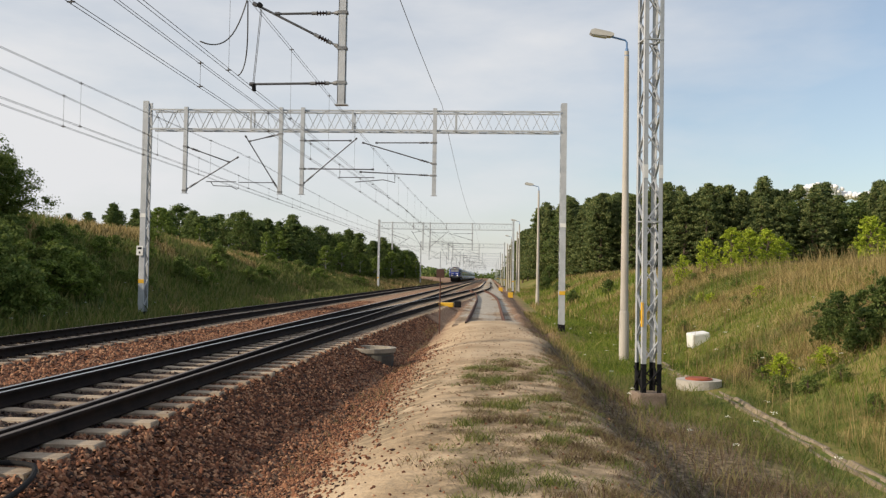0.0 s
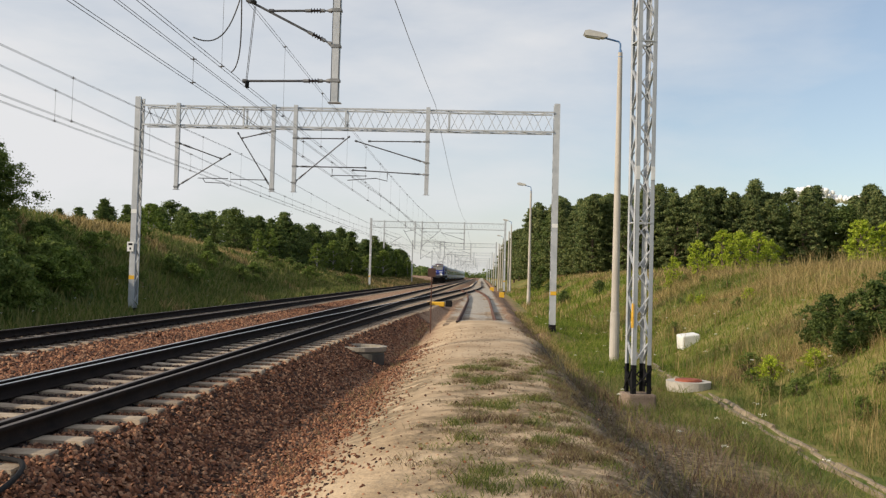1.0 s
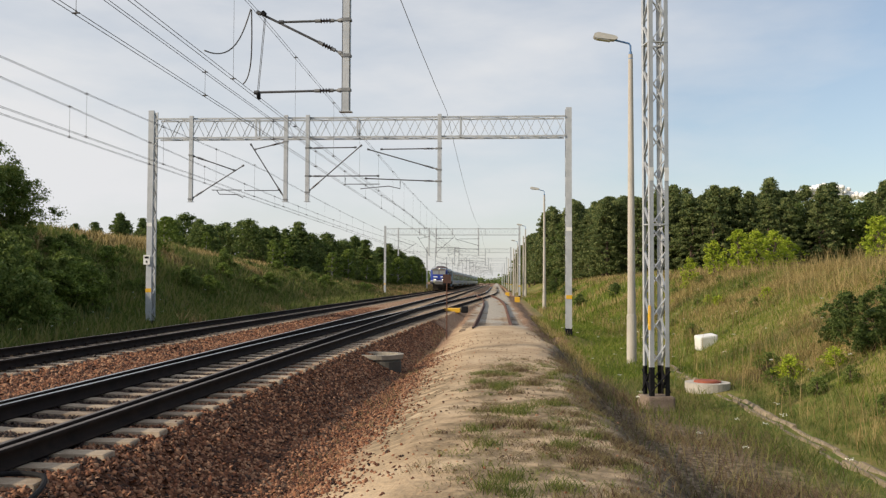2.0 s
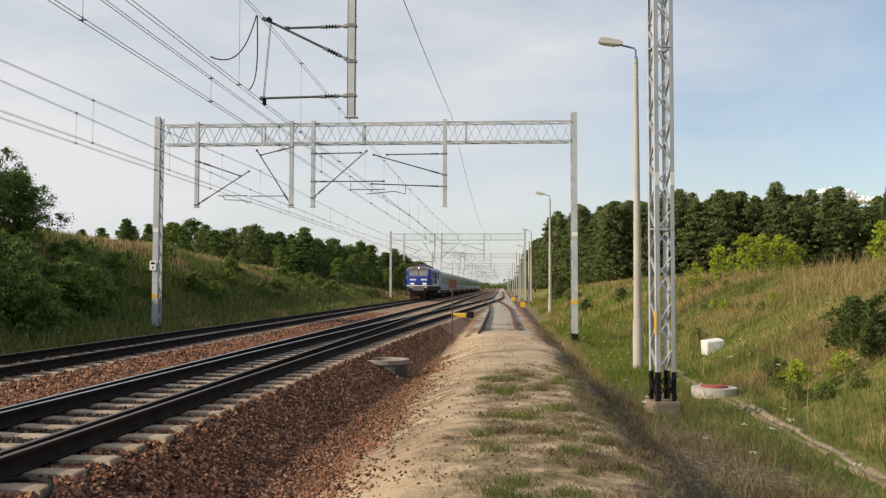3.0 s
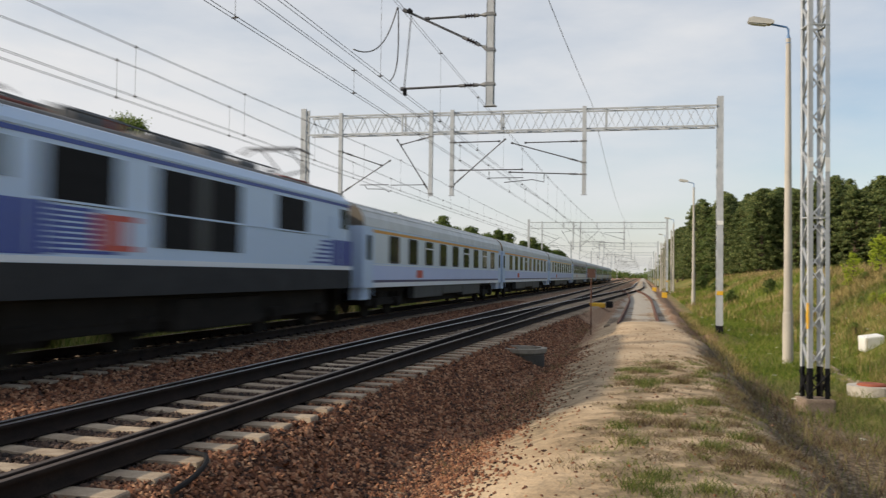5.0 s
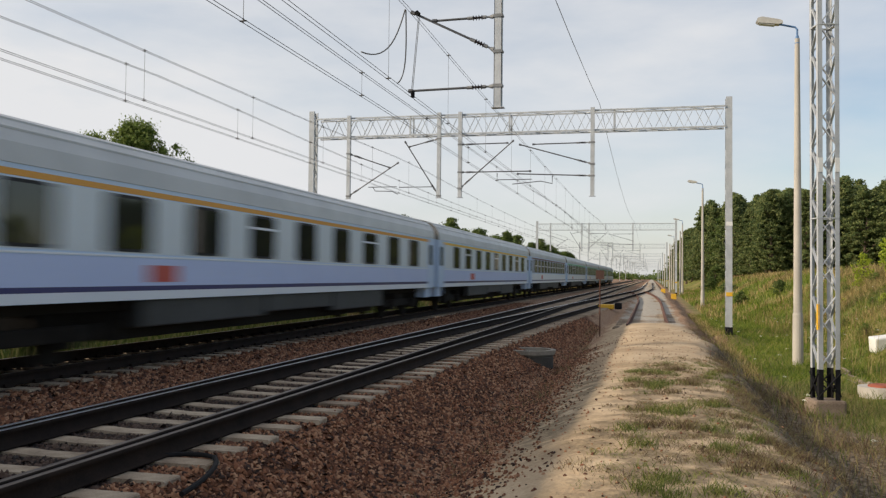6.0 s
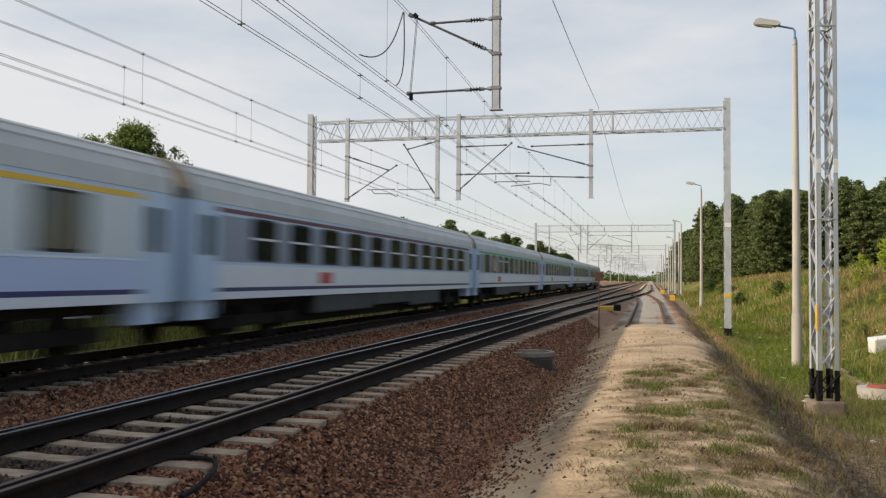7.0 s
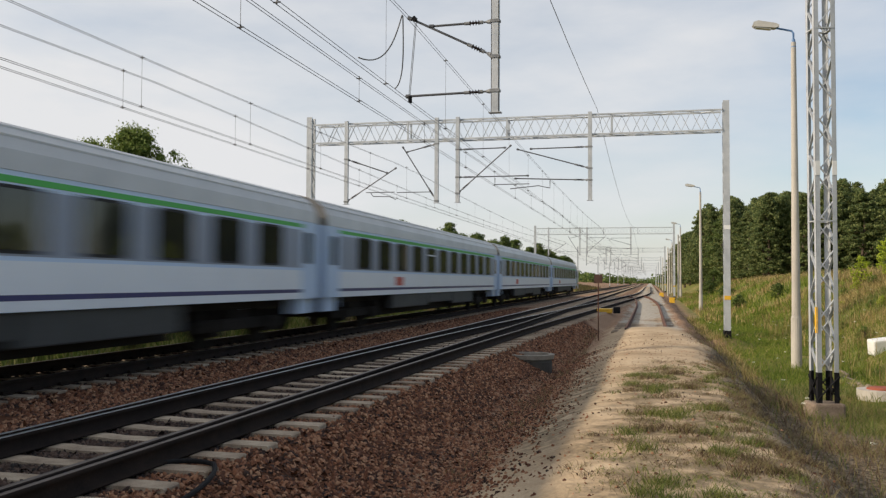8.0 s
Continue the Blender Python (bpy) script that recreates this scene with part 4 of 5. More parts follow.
        side("blue_panel", ln - 2.2, ln - .55, 1.62, 2.3, M_BLUE, .006)
        side("gutter", .7, ln - .7, 3.32, 3.38, M_BODY, .02)
        side("blue_cornice", .8, ln - .8, 3.23, 3.30, M_BLUE, .008)
        side("cab_window", .8, 1.3, 2.62, 3.15, M_GLASS, .012)
        side("cab_window", ln - 1.5, ln - .95, 2.62, 3.15, M_GLASS, .012)
        for ya in (2.05, 9.95):
            side("grille", ya, ya + 1.75, 2.36, 3.16, M_BLACK, .012)
        for ya in (4.95, 6.75):
            side("grille", ya, ya + 1.35, 1.80, 3.16, M_BLACK, .012)
        side("grey_panel", 6.30, 6.75, 1.80, 3.16, M_CASE, .010)
        side("pale_line", 2.05, ln - 2.2, 2.37, 2.405, M_BODY, .02)
        for ya, yb, za, zb in ((3.25, 4.35, 2.18, 2.27), (3.25, 3.75, 1.80, 2.18), (3.25, 4.35, 1.71, 1.80), (3.85, 4.05, 1.80, 2.18)):
            side("emblem", ya, yb, za, zb, M_RED, .01, "red outlined emblem on the side")
        for k in range(6):
            side("livery_bar", ln - 3.6 + k * .14, ln - 2.2, 1.66 + k * .11, 1.71 + k * .11, M_BLUE, .006)
        for k in range(9):
            side("livery_bar", 2.2, 3.9 - k * .07, 1.65 + k * .078, 1.65 + k * .078 + .05, M_BLUE, .006)
        for ya in (1.42, 1.9, ln - 2.3, ln - 1.62):
            bm2 = bmesh.new()
            bar(bm2, (s * (w + .05), ya, 1.64), (s * (w + .05), ya, 2.9), .013, n=6)
            part("handrail", bm2, M_BODY, t)
    for ya, yb, zz in ((3.8, 5.4, 4.05), (6.2, 7.6, 4.0), (8.2, 9.4, 4.08), (9.9, 10.9, 3.98)):
        part("roof_box", box(bmesh.new(), (-.55, ya, 3.6), (.55, yb, zz), .06), M_DARKSTEEL, t)
    for k in range(12):
        xk = -.75 if k % 2 else .75
        part("roof_insulator", bar(bmesh.new(), (xk, 3.2 + k * .78, 3.6), (xk, 3.2 + k * .78, 3.92), .05, n=6), M_RED if k in (2, 9) else M_DARKSTEEL, t)
    part("roof_conductor", sweep(bmesh.new(), [(.75, 3.2, 3.93), (.75, 11.4, 3.93)], .02), M_DARKSTEEL, t)
    pantograph(t, 2.3, False)
    pantograph(t, ln - 2.6, True)
    bm = bmesh.new()
    box(bm, (-1.1, 1.6, .5), (1.1, ln - 1.6, 1.0), .05)
    box(bm, (-1.25, 5.9, .3), (1.25, ln - 5.9, .9), .05)
    part("underframe", bm, M_UNDER, t)
    for y in (3.6, ln - 3.6):
        bogie(t, y, .58, 1.5, 2.1)
    return t


# ---- plants ----
def leaf_cloud(centres, radii, per, size, rng, squash=0.7):
    """Leaf blades strewn through clumps: returns vertices and quads."""
    centres, radii = np.asarray(centres), np.asarray(radii)
    c = np.repeat(centres, per, axis=0)
    r = np.repeat(radii, per)
    g = rng.normal(size=(len(c), 3))
    d = g / np.linalg.norm(g, axis=1)[:, None]
    p = c + np.clip(g, -2.2, 2.2) * (r * 0.52)[:, None] * (1, 1, squash)
    nrm = d * 0.7 + rng.normal(size=(len(c), 3)) * 0.6 + (0, 0, 0.35)
    nrm /= np.linalg.norm(nrm, axis=1)[:, None]
    a = np.cross(nrm, rng.normal(size=(len(c), 3)))
    a /= np.linalg.norm(a, axis=1)[:, None] + 1e-9
    b = np.cross(nrm, a)
    s = size * (0.6 + 0.8 * rng.random(len(c)))
    a, b = a * s[:, None], b * (s * 0.55)[:, None]
    v = np.stack([p - a, p + b * 0.9, p + a, p - b * 0.9], 1).reshape(-1, 3)
    return v, np.arange(len(v)).reshape(-1, 4)


def tree(label, height, spread, seed, leaf, bark, bare=0.3, clumps=90, per=90, size=0.16, shape="round", category="tree", group="", clump=0.55, name="tree"):
    rng = np.random.default_rng(seed)
    t = thing(name, label=label, category=category, group=group)
    bm = bmesh.new()
    pts = [Vector((0, 0, -0.4))]
    for i in range(1, 7):
        pts.append(Vector((rng.normal() * .03 * height * i / 6, rng.normal() * .03 * height * i / 6, height * .92 * i / 6)))
    r0 = height * .016 + .04
    for i in range(6):
        bar(bm, pts[i], pts[i + 1], r0 * (1 - i / 6.5), r0 * (1 - (i + 1) / 6.5), n=7)
    cs, rs = [], []
    for k in range(clumps):
        u = rng.random()
        ang0 = rng.random() * math.pi
        h = bare + (1 - bare) * u
        if shape == "round":
            prof = math.sin(math.pi * min(.97, .10 + .87 * u) ** .85) ** .75
        elif shape == "cone":
            prof = (1 - u) ** .8 + .12
        else:
            prof = .04 + 1.0 * (1 - u) ** .78 if u > .22 else .80 + .2 * u
            prof *= .74 + .30 * abs(math.sin(12.0 * u + .8 * ang0 + seed)) ** .7
        ang = rng.random() * 2 * math.pi
        lobes = .84 + .26 * math.sin(3 * ang + seed + 4 * u) + .18 * math.sin(5 * ang + 2 * seed - 6 * u)
        rad = spread * prof * (.25 + .75 * rng.random() ** .6) * lobes
        c = Vector((math.cos(ang) * rad, math.sin(ang) * rad, h * height))
        cs.append(c)
        rs.append(clump * spread * (.2 + .5 * rng.random() ** 1.5))
        if k < 26:
            f = min(5.9, max(.4, (h * height - rad * .5) / height / .92 * 6))
            base = pts[int(f)].lerp(pts[min(6, int(f) + 1)], f - int(f))
            mid = base.lerp(c, .5) + Vector((0, 0, .04 * height))
            bar(bm, base, mid, r0 * .3, r0 * .2, n=5)
            bar(bm, mid, c, r0 * .2, r0 * .07, n=5)
    part("trunk", bm, bark, t)
    v, f = leaf_cloud(cs, rs, per, size, rng, .45 if shape == "pine" else .7)
    quads("crown", v, f, leaf, t)
    return t


def settle(x, y):
    return float(ground_z(x, y))


def plant_trees():
    rng = random.Random(5)

    def scatter(variants, spots, lo, hi, low=.85, high=1.16):
        for k, (x, y, s) in enumerate(spots):
            src = variants[k % len(variants)]
            z = settle(x, y)
            ob = src if not src.get("used") else copy_thing(src, Matrix.Identity(4))
            src["used"] = 1
            ob.matrix_basis = pose(x, y, z, 0, 0, rng.uniform(0, 360))
            f = s * rng.uniform(lo, hi)
            ob.scale = (f * rng.uniform(.88, 1.15), f * rng.uniform(.88, 1.15), f * rng.uniform(low, high))

    g = "pine wood beyond the cutting"
    pines = [tree("tall dark green pine in a dense wood", 13.6, 5.3, 10 + i, M_NEEDLE, M_BARK, .06, 420, 42, .17, "pine", group=g, clump=.18) for i in range(4)]
    firs = [tree("broad dark deciduous tree in the wood", 13, 4.1, 20 + i, M_LEAF_DARK, M_BARK, .05, 220, 60, .20, "round", group=g, clump=.38) for i in range(3)]
    edge_x = [8.6, 9.2, 10.2, 13.5, 21, 36, 64]
    edge_y = [330, 235, 150, 122, 116, 114, 118]
    spots = []
    for row in range(4):
        for k in range(40):
            u = 6 * (k + .5 * (row % 2)) / 40
            x = float(np.interp(u, range(7), edge_x)) + row * 3.2 + rng.uniform(-1.4, 1.4)
            y = float(np.interp(u, range(7), edge_y)) + row * 5 + rng.uniform(-3, 3)
            spots.append((x, y, float(np.interp(u, [0, 2, 3, 6], [1.03, .95, .80, .84])) + .05 * row))
    rng.shuffle(spots)
    scatter(pines, spots[:140], .95, 1.05, .90, 1.06)
    scatter(firs, spots[140:], .84, .98, .90, 1.05)
    # deciduous belt along the far side of the line
    g = "trees beyond the far slope"
    belt = [tree("dark green deciduous tree behind the slope", 6.2, 2.9, 40 + i, M_LEAF_DARK, M_BARK, .03, 210, 40, .14, ("pine", "pine", "round", "pine")[i], group=g, clump=.30) for i in range(4)]
    mid = [tree("mid-green bushy birch above the slope", 5.0, 1.6, 50 + i, M_LEAF_MID, M_BIRCH, .03, 160, 36, .115, "round", group=g, clump=.32) for i in range(3)]
    spots = []
    for row in range(3):
        for k in range(34):
            y = 72 + 165 * k / 33 + rng.uniform(-3, 3)
            x = -29 + (y - 72) * .05 - row * 4 + rng.uniform(-2, 2)
            spots.append((x, y, float(np.interp(y, [70, 100, 135, 240], [.46, .92, 1.28, 1.24]))))
    for k in range(10):
        spots.append((-38 - rng.uniform(0, 22), 78 + rng.uniform(0, 40), .28 + .12 * rng.random()))
    rng.shuffle(spots)
    scatter(belt, spots, .86, 1.06, .88, 1.08)
    scatter(mid, [(-25.6, 64, .42), (-26.4, 68, .54), (-27.5, 72, .62), (-28.6, 76, .62), (-24.2, 60, .34), (-22.8, 88, .62), (-24.0, 98, .8), (-22.0, 116, .85), (-21.2, 124, .95), (-20.6, 138, .9), (-19.8, 152, 1.0), (-19.2, 170, 1.05), (-18.6, 190, 1.05), (-26, 82, .45), (-25, 74, .45), (-18.2, 215, 1.1)], .88, 1.1)
    # single trees on the far bank beside the camera
    big = tree("dark green birch standing on the bank", 4.8, 2.75, 61, M_LEAF, M_BIRCH, .03, 420, 75, .075, "round", group=g, clump=.33)
    scatter([big], [(-22.2, 34.2, .92), (-21.6, 37.2, .64), (-23.4, 32.8, .74)], .99, 1.01, .93, .97)
    # light green saplings on the near crest
    g = "light green saplings on the crest"
    ash = [tree("light yellow-green leafy sapling on the crest", 2.7, 1.25, 70 + i, M_LEAF_LIGHT, M_BARK, .03, 150, 26, .065, "round", category="shrub", name="sapling", group=g, clump=.26) for i in range(3)]
    scatter(ash, [(12.2, 45, .72), (13.4, 46, .8), (14.6, 47, .72), (11.2, 46, .58), (10.2, 47, .5), (15.6, 48, .66), (17.2, 40.5, .8), (18.6, 41, 1.0), (19.8, 40, .95), (21.4, 42, .9)], .92, 1.08)
    # dark broom and juniper bushes on the slopes
    g = "bushes on the cutting slopes"
    bush = [tree("dense dark green bush on the grassy slope", 1.7, 1.15, 80 + i, M_LEAF_DARK, M_BARK, .02, 130, 44, .065, "round", category="bush", name="bush", group=g, clump=.33) for i in range(3)]
    spots = [(7.9, 20.8, .46), (8.4, 21.6, .5), (7.75, 19.1, .36), (7.9, 18.9, .5), (8.6, 19.6, .62), (9.2, 19.2, .55), (8.4, 18.2, .4), (9.6, 20.2, .6), (8.3, 62, .6), (6.6, 70, .6), (7.4, 92, .8), (7.0, 112, 1.0), (8.4, 124, 1.4)]
    scatter(bush, spots, .85, 1.1)
    green = [tree("leafy mid-green shrub on the far bank", 1.5, 1.2, 90 + i, M_LEAF_MID if i == 1 else M_LEAF, M_BARK, .02, 130, 42, .07, "round", category="bush", name="bush", group=g, clump=.33) for i in range(3)]
    spots = []
    for k in range(70):
        y = 20 + 90 * rng.random() ** 1.3
        spots.append((rng.uniform(-20.5, -15.3), y, rng.uniform(.3, .78)))
    for k in range(60):
        y = 15.5 + 19 * rng.random()
        spots.append((rng.uniform(-19.2, -14.6), y, rng.uniform(.45, 1.0)))
    scatter(green, spots, .85, 1.1)
    weed = [tree("low leafy green weeds among the grass", .55, .5, 95 + i, M_LEAF_LIGHT if i == 1 else M_LEAF, M_BARK, .02, 60, 22, .035, "round", category="weed", name="weed_clump", group="weeds on the near slope", clump=.45) for i in range(3)]
    spots = []
    for k in range(40):
        y = 13 + 36 * rng.random() ** 1.2
        x = rng.uniform(5.6, 11.5)
        if math.hypot(x - 6.3, y - 26.5) > 3.2:
            spots.append((x, y, rng.uniform(.35, .8)))
    scatter(weed, spots, .8, 1.1)


def far_woods():
    """Low woods where the line meets the horizon."""
    r = np.random.default_rng(9)
    n = 700
    x = r.uniform(-420, 420, n)
    x = np.where((np.abs(x + 6) < 12) & (np.arange(n) < 420), x + np.sign(x + 6) * 26, x)
    y = np.where(np.arange(n) < 420, 520, 950) + 160 * r.random(n) + np.abs(x) * .2
    z = ground_z(x, y) + np.where(np.abs(x + 6) < 60, .5, 2.5) + np.where(np.abs(x + 6) < 60, 2.0, 3.5) * r.random(n)
    v, f = leaf_cloud(np.stack([x, y, z], -1), 4.5 + 3 * r.random(n), 70, 1.5, r, .6)
    tagged(quads("far_wood", v, f, M_LEAF_DARK), "distant dark wood on the horizon", "wood", kind="stuff")


def far_cloud():
    """A small heap of cloud showing over the wood."""
    r = random.Random(8)
    bm = bmesh.new()
    for k in range(240):
        u = r.uniform(-1, 1)
        top = 44 * (1 - abs(u) ** 1.4) * r.uniform(0, 1) ** .7 * (1.0 if u < -.1 else .55 + .3 * math.sin(9 * u))
        m = pose(1075 + 150 * u, 2860 + r.uniform(-25, 25), 276 + top, r.uniform(0, 90), r.uniform(0, 90)) @ Matrix.Diagonal((1.3, 1, .9, 1))
        bmesh.ops.create_icosphere(bm, subdivisions=2, radius=r.uniform(4, 10), matrix=m)
    for f in bm.faces:
        f.smooth = True
    c = part("cloud", bm, mat("cloud_white", [(.82, .82, .82), (.9, .9, .9)], 1.0, scale=.02, fine=.1, bump=1.0, bump_scale=.06, spec=0.0))
    tagged(c, "small white cumulus cloud low over the wood", "cloud", kind="structure")


def blades(name, label, xs, ys, heights, widths, material, seed, lean=0.35, kind="stuff", parent=None, per=1, spread=0.0):
    """Grass blades as bent strips of two quads."""
    rng = np.random.default_rng(seed)
    x, y, h, w = (np.repeat(np.asarray(q, dtype=float), per) for q in (xs, ys, heights, widths))
    x = x + rng.normal(size=len(x)) * spread
    y = y + rng.normal(size=len(y)) * spread
    h = h * (0.6 + 0.6 * rng.random(len(x)))
    z = ground_z(x, y) - .02
    a = rng.random(len(x)) * 2 * np.pi
    dx, dy = np.cos(a), np.sin(a)
    b = rng.random(len(x)) * 2 * np.pi
    l = lean * h * (0.3 + rng.random(len(x)))
    lx, ly = np.cos(b) * l, np.sin(b) * l
    base = np.stack([x, y, z], -1)
    side = np.stack([dx * w / 2, dy * w / 2, np.zeros_like(w)], -1)
    mid = base + np.stack([lx * .35, ly * .35, h * .6], -1)
    tip = base + np.stack([lx, ly, h], -1)
    v = np.stack([base - side, base + side, mid + side * .8, mid - side * .8, tip + side * .15, tip - side * .15], 1).reshape(-1, 3)
    i = np.arange(len(x))[:, None] * 6
    f = np.concatenate([i + [0, 1, 2, 3], i + [3, 2, 4, 5]], 0)
    ob = quads(name, v, f, material, parent)
    return tagged(ob, label, "grass", kind=kind)


M_GRASS = leaf_mat("green_grass", [(0.085, 0.135, 0.015), (0.155, 0.21, 0.028), (0.24, 0.275, 0.05)], .7)
M_DRY = leaf_mat("dry_grass", [(0.19, 0.147, 0.055), (0.33, 0.25, 0.10), (0.48, 0.37, 0.17)], .7)
M_BANKGRASS = leaf_mat("bank_grass", [(0.095, 0.135, 0.028), (0.16, 0.195, 0.046), (0.24, 0.225, 0.08)], .7)
M_HEATH = leaf_mat("withered_herbs", [(0.12, 0.078, 0.05), (0.20, 0.14, 0.09), (0.26, 0.22, 0.10)], .7)
M_HERB = leaf_mat("sandy_herbs", [(0.085, 0.115, 0.025), (0.16, 0.19, 0.045), (0.25, 0.255, 0.08)], .8)
M_FLOWER = mat("white_petals", [(.6, .62, .5), (.75, .76, .68)], .7)


def patches(x, y, scale, seed):
    r = np.random.default_rng(seed)
    p = r.random(6) * 6
    return (np.sin(x * scale + p[0] + 1.2 * np.sin(y * scale * .7 + p[1])) + np.sin(y * scale * 1.1 + p[2] + np.sin(x * scale * .8 + p[3])) + .6 * np.sin((x + y) * scale * 2.1 + p[4])) / 2.6


def sow():
    r = np.random.default_rng(7)
    # near ditch and slope on the right
    n = 170000
    y = 6 + 52 * r.random(n) ** 1.35
    x = 2.0 + (9.5 + y * .22) * r.random(n)
    pt = patches(x, y, .55, 1) + .6 * r.normal(size=n) * .5
    up = np.clip((x - 6) / 5, 0, 1)
    near_dry = x < 2.6 + 1.3 * np.clip((16 - y) / 8, 0, 1)
    dry = (pt > .74 - .85 * up) | (near_dry & (r.random(n) < .7))
    near_ditch = x < 2.5 + 2.0 * np.clip((17 - y) / 8, 0, 1) + .5 * patches(x, y, .9, 6)
    keep = ~(near_ditch & (r.random(n) < .62)) & ~((np.abs(x - 4.78) < .3) & (y < 30) & (r.random(n) < .9))
    for flag, mt, nm, lab, hh in ((False, M_GRASS, "grass", "lush green grass in the ditch and on the slope", .18), (True, M_DRY, "grass", "dry straw-coloured grass on the slope", .26)):
        near = (y < 21) & (x < 6.4)
        for sel, mt2 in ((near, M_HEATH if flag else M_BANKGRASS), (~near, mt)):
            k = keep & (dry == flag) & sel
            blades(nm, lab, x[k], y[k], hh * (.5 + r.random(k.sum())), np.full(k.sum(), .0065) * (1 + y[k] / 22), mt2, 11 + flag, .9, per=1)
    # tall straw stalks standing over the slope
    n = 3400
    y = 9 + 40 * r.random(n) ** 1.2
    x = 5.2 + (6.5 + y * .16) * r.random(n)
    k = patches(x, y, .8, 15) + .4 * r.normal(size=n) > .15
    blades("straw_stalks", "tall pale straw stalks standing among the slope grass", x[k], y[k], .55 + .35 * r.random(k.sum()), .006 * (1 + y[k] / 24), M_DRY, 14, .3, per=3, spread=.1)
    # farther meadow to the right
    n = 30000
    y = 50 + 90 * r.random(n)
    x = 3.2 + (11 + y * .1) * r.random(n)
    dry = patches(x, y, .35, 2) > .1 - .6 * np.clip((x - 7) / 5, 0, 1)
    for flag, mt in ((False, M_GRASS), (True, M_DRY)):
        k = dry == flag
        blades("grass", "rough meadow grass along the far cutting", x[k], y[k], .4 * (.5 + r.random(k.sum())), np.full(k.sum(), .05), mt, 21 + flag, .5)
    # far bank on the left
    n = 90000
    y = 8 + 100 * r.random(n) ** 1.1
    x = -12.6 - 13 * r.random(n)
    dry = patches(x, y, .4, 3) > .8 - 1.25 * np.clip((-x - 17) / 4, 0, 1)
    for flag, mt, lab in ((False, M_BANKGRASS, "dark green grass and weeds on the shaded bank"), (True, M_DRY, "brown dry grass along the top of the bank")):
        k = dry == flag
        blades("grass", lab, x[k], y[k], .42 * (.4 + r.random(k.sum())), np.full(k.sum(), .03) * (1 + y[k] / 40), mt, 31 + flag, .5)
    n = 26000
    y = 100 + 130 * r.random(n)
    x = -12.4 - 14 * r.random(n)
    dry = patches(x, y, .3, 9) > -.1
    for flag, mt in ((False, M_BANKGRASS), (True, M_DRY)):
        k = dry == flag
        blades("grass", "rough grass beside the line far along the bank", x[k], y[k], .5 * (.5 + r.random(k.sum())), np.full(k.sum(), .11), mt, 35 + flag, .5)
    # sparse herbs on the sandy ridge
    n = 1120
    y = 3.6 + 15.5 * r.random(n)
    x = -1.05 + 2.55 * r.random(n)
    k = (patches(x, y, 1.5, 4) > -.22 + .35 * r.normal(size=n)) & (x > -.85 + .03 * y + .15 * r.normal(size=n))
    x, y = x[k], y[k]
    green = patches(x, y, 1.9, 5) + .6 * r.normal(size=len(x)) > .05
    tall = .03 + .06 * r.random(len(x)) ** 2.5
    blades("herb_tuft", "low green herbs growing in clumps on sand", x[green], y[green], tall[green], np.full(green.sum(), .008), M_HERB, 41, 1.4, per=40, spread=.07)
    blades("herb_tuft", "withered brown herbs in clumps on sand", x[~green], y[~green], tall[~green], np.full((~green).sum(), .007), M_HEATH, 42, 1.4, per=48, spread=.075)
    n = 60
    y = 4.2 + 13 * r.random(n)
    x = -.35 + 1.75 * r.random(n)
    odd = r.random(n) < .5
    for sel, mt in ((odd, M_HERB), (~odd, M_HEATH)):
        blades("herb_mound", "dense olive-brown cushions of herbs on sand", x[sel], y[sel], .07 + .06 * r.random(sel.sum()), np.full(sel.sum(), .008), mt, 45 + int(sel[0]), 1.0, per=150, spread=.10)
    # litter and dead stalks in the ditch
    n = 5200
    y = 4.5 + 16 * r.random(n)
    x = 1.25 + 2.9 * r.random(n)
    k = patches(x, y, 1.2, 8) > -.2
    blades("dead_stalks", "grey-brown dead stalks and litter in the ditch", x[k], y[k], np.full(k.sum(), .09), np.full(k.sum(), .007), M_HEATH, 44, 1.5, per=7, spread=.08)
    # tufts along the edges of the ridge
    n = 260
    y = 5 + 30 * r.random(n)
    x = np.where(r.random(n) < .3, -1.9 - .35 * r.random(n), 1.35 + .7 * r.random(n))
    blades("herb_tuft", "withered weeds along the foot of the sandy ridge", x, y, np.full(n, .12), np.full(n, .008), M_HEATH, 43, .8, per=18, spread=.1)
    # umbels of white flowers
    n = 100
    y = 8 + 40 * r.random(n)
    x = np.where(r.random(n) < .7, 2.4 + 7 * r.random(n), -13.2 - 3 * r.random(n))
    z = ground_z(x, y) + .25 + .3 * r.random(n)
    v, f = leaf_cloud(np.stack([x, y, z], -1), np.full(n, .05), 14, .013, r, .3)
    tagged(quads("wild_flowers", v, f, M_FLOWER), "small white umbel flowers among the grass", "flowers", kind="stuff")


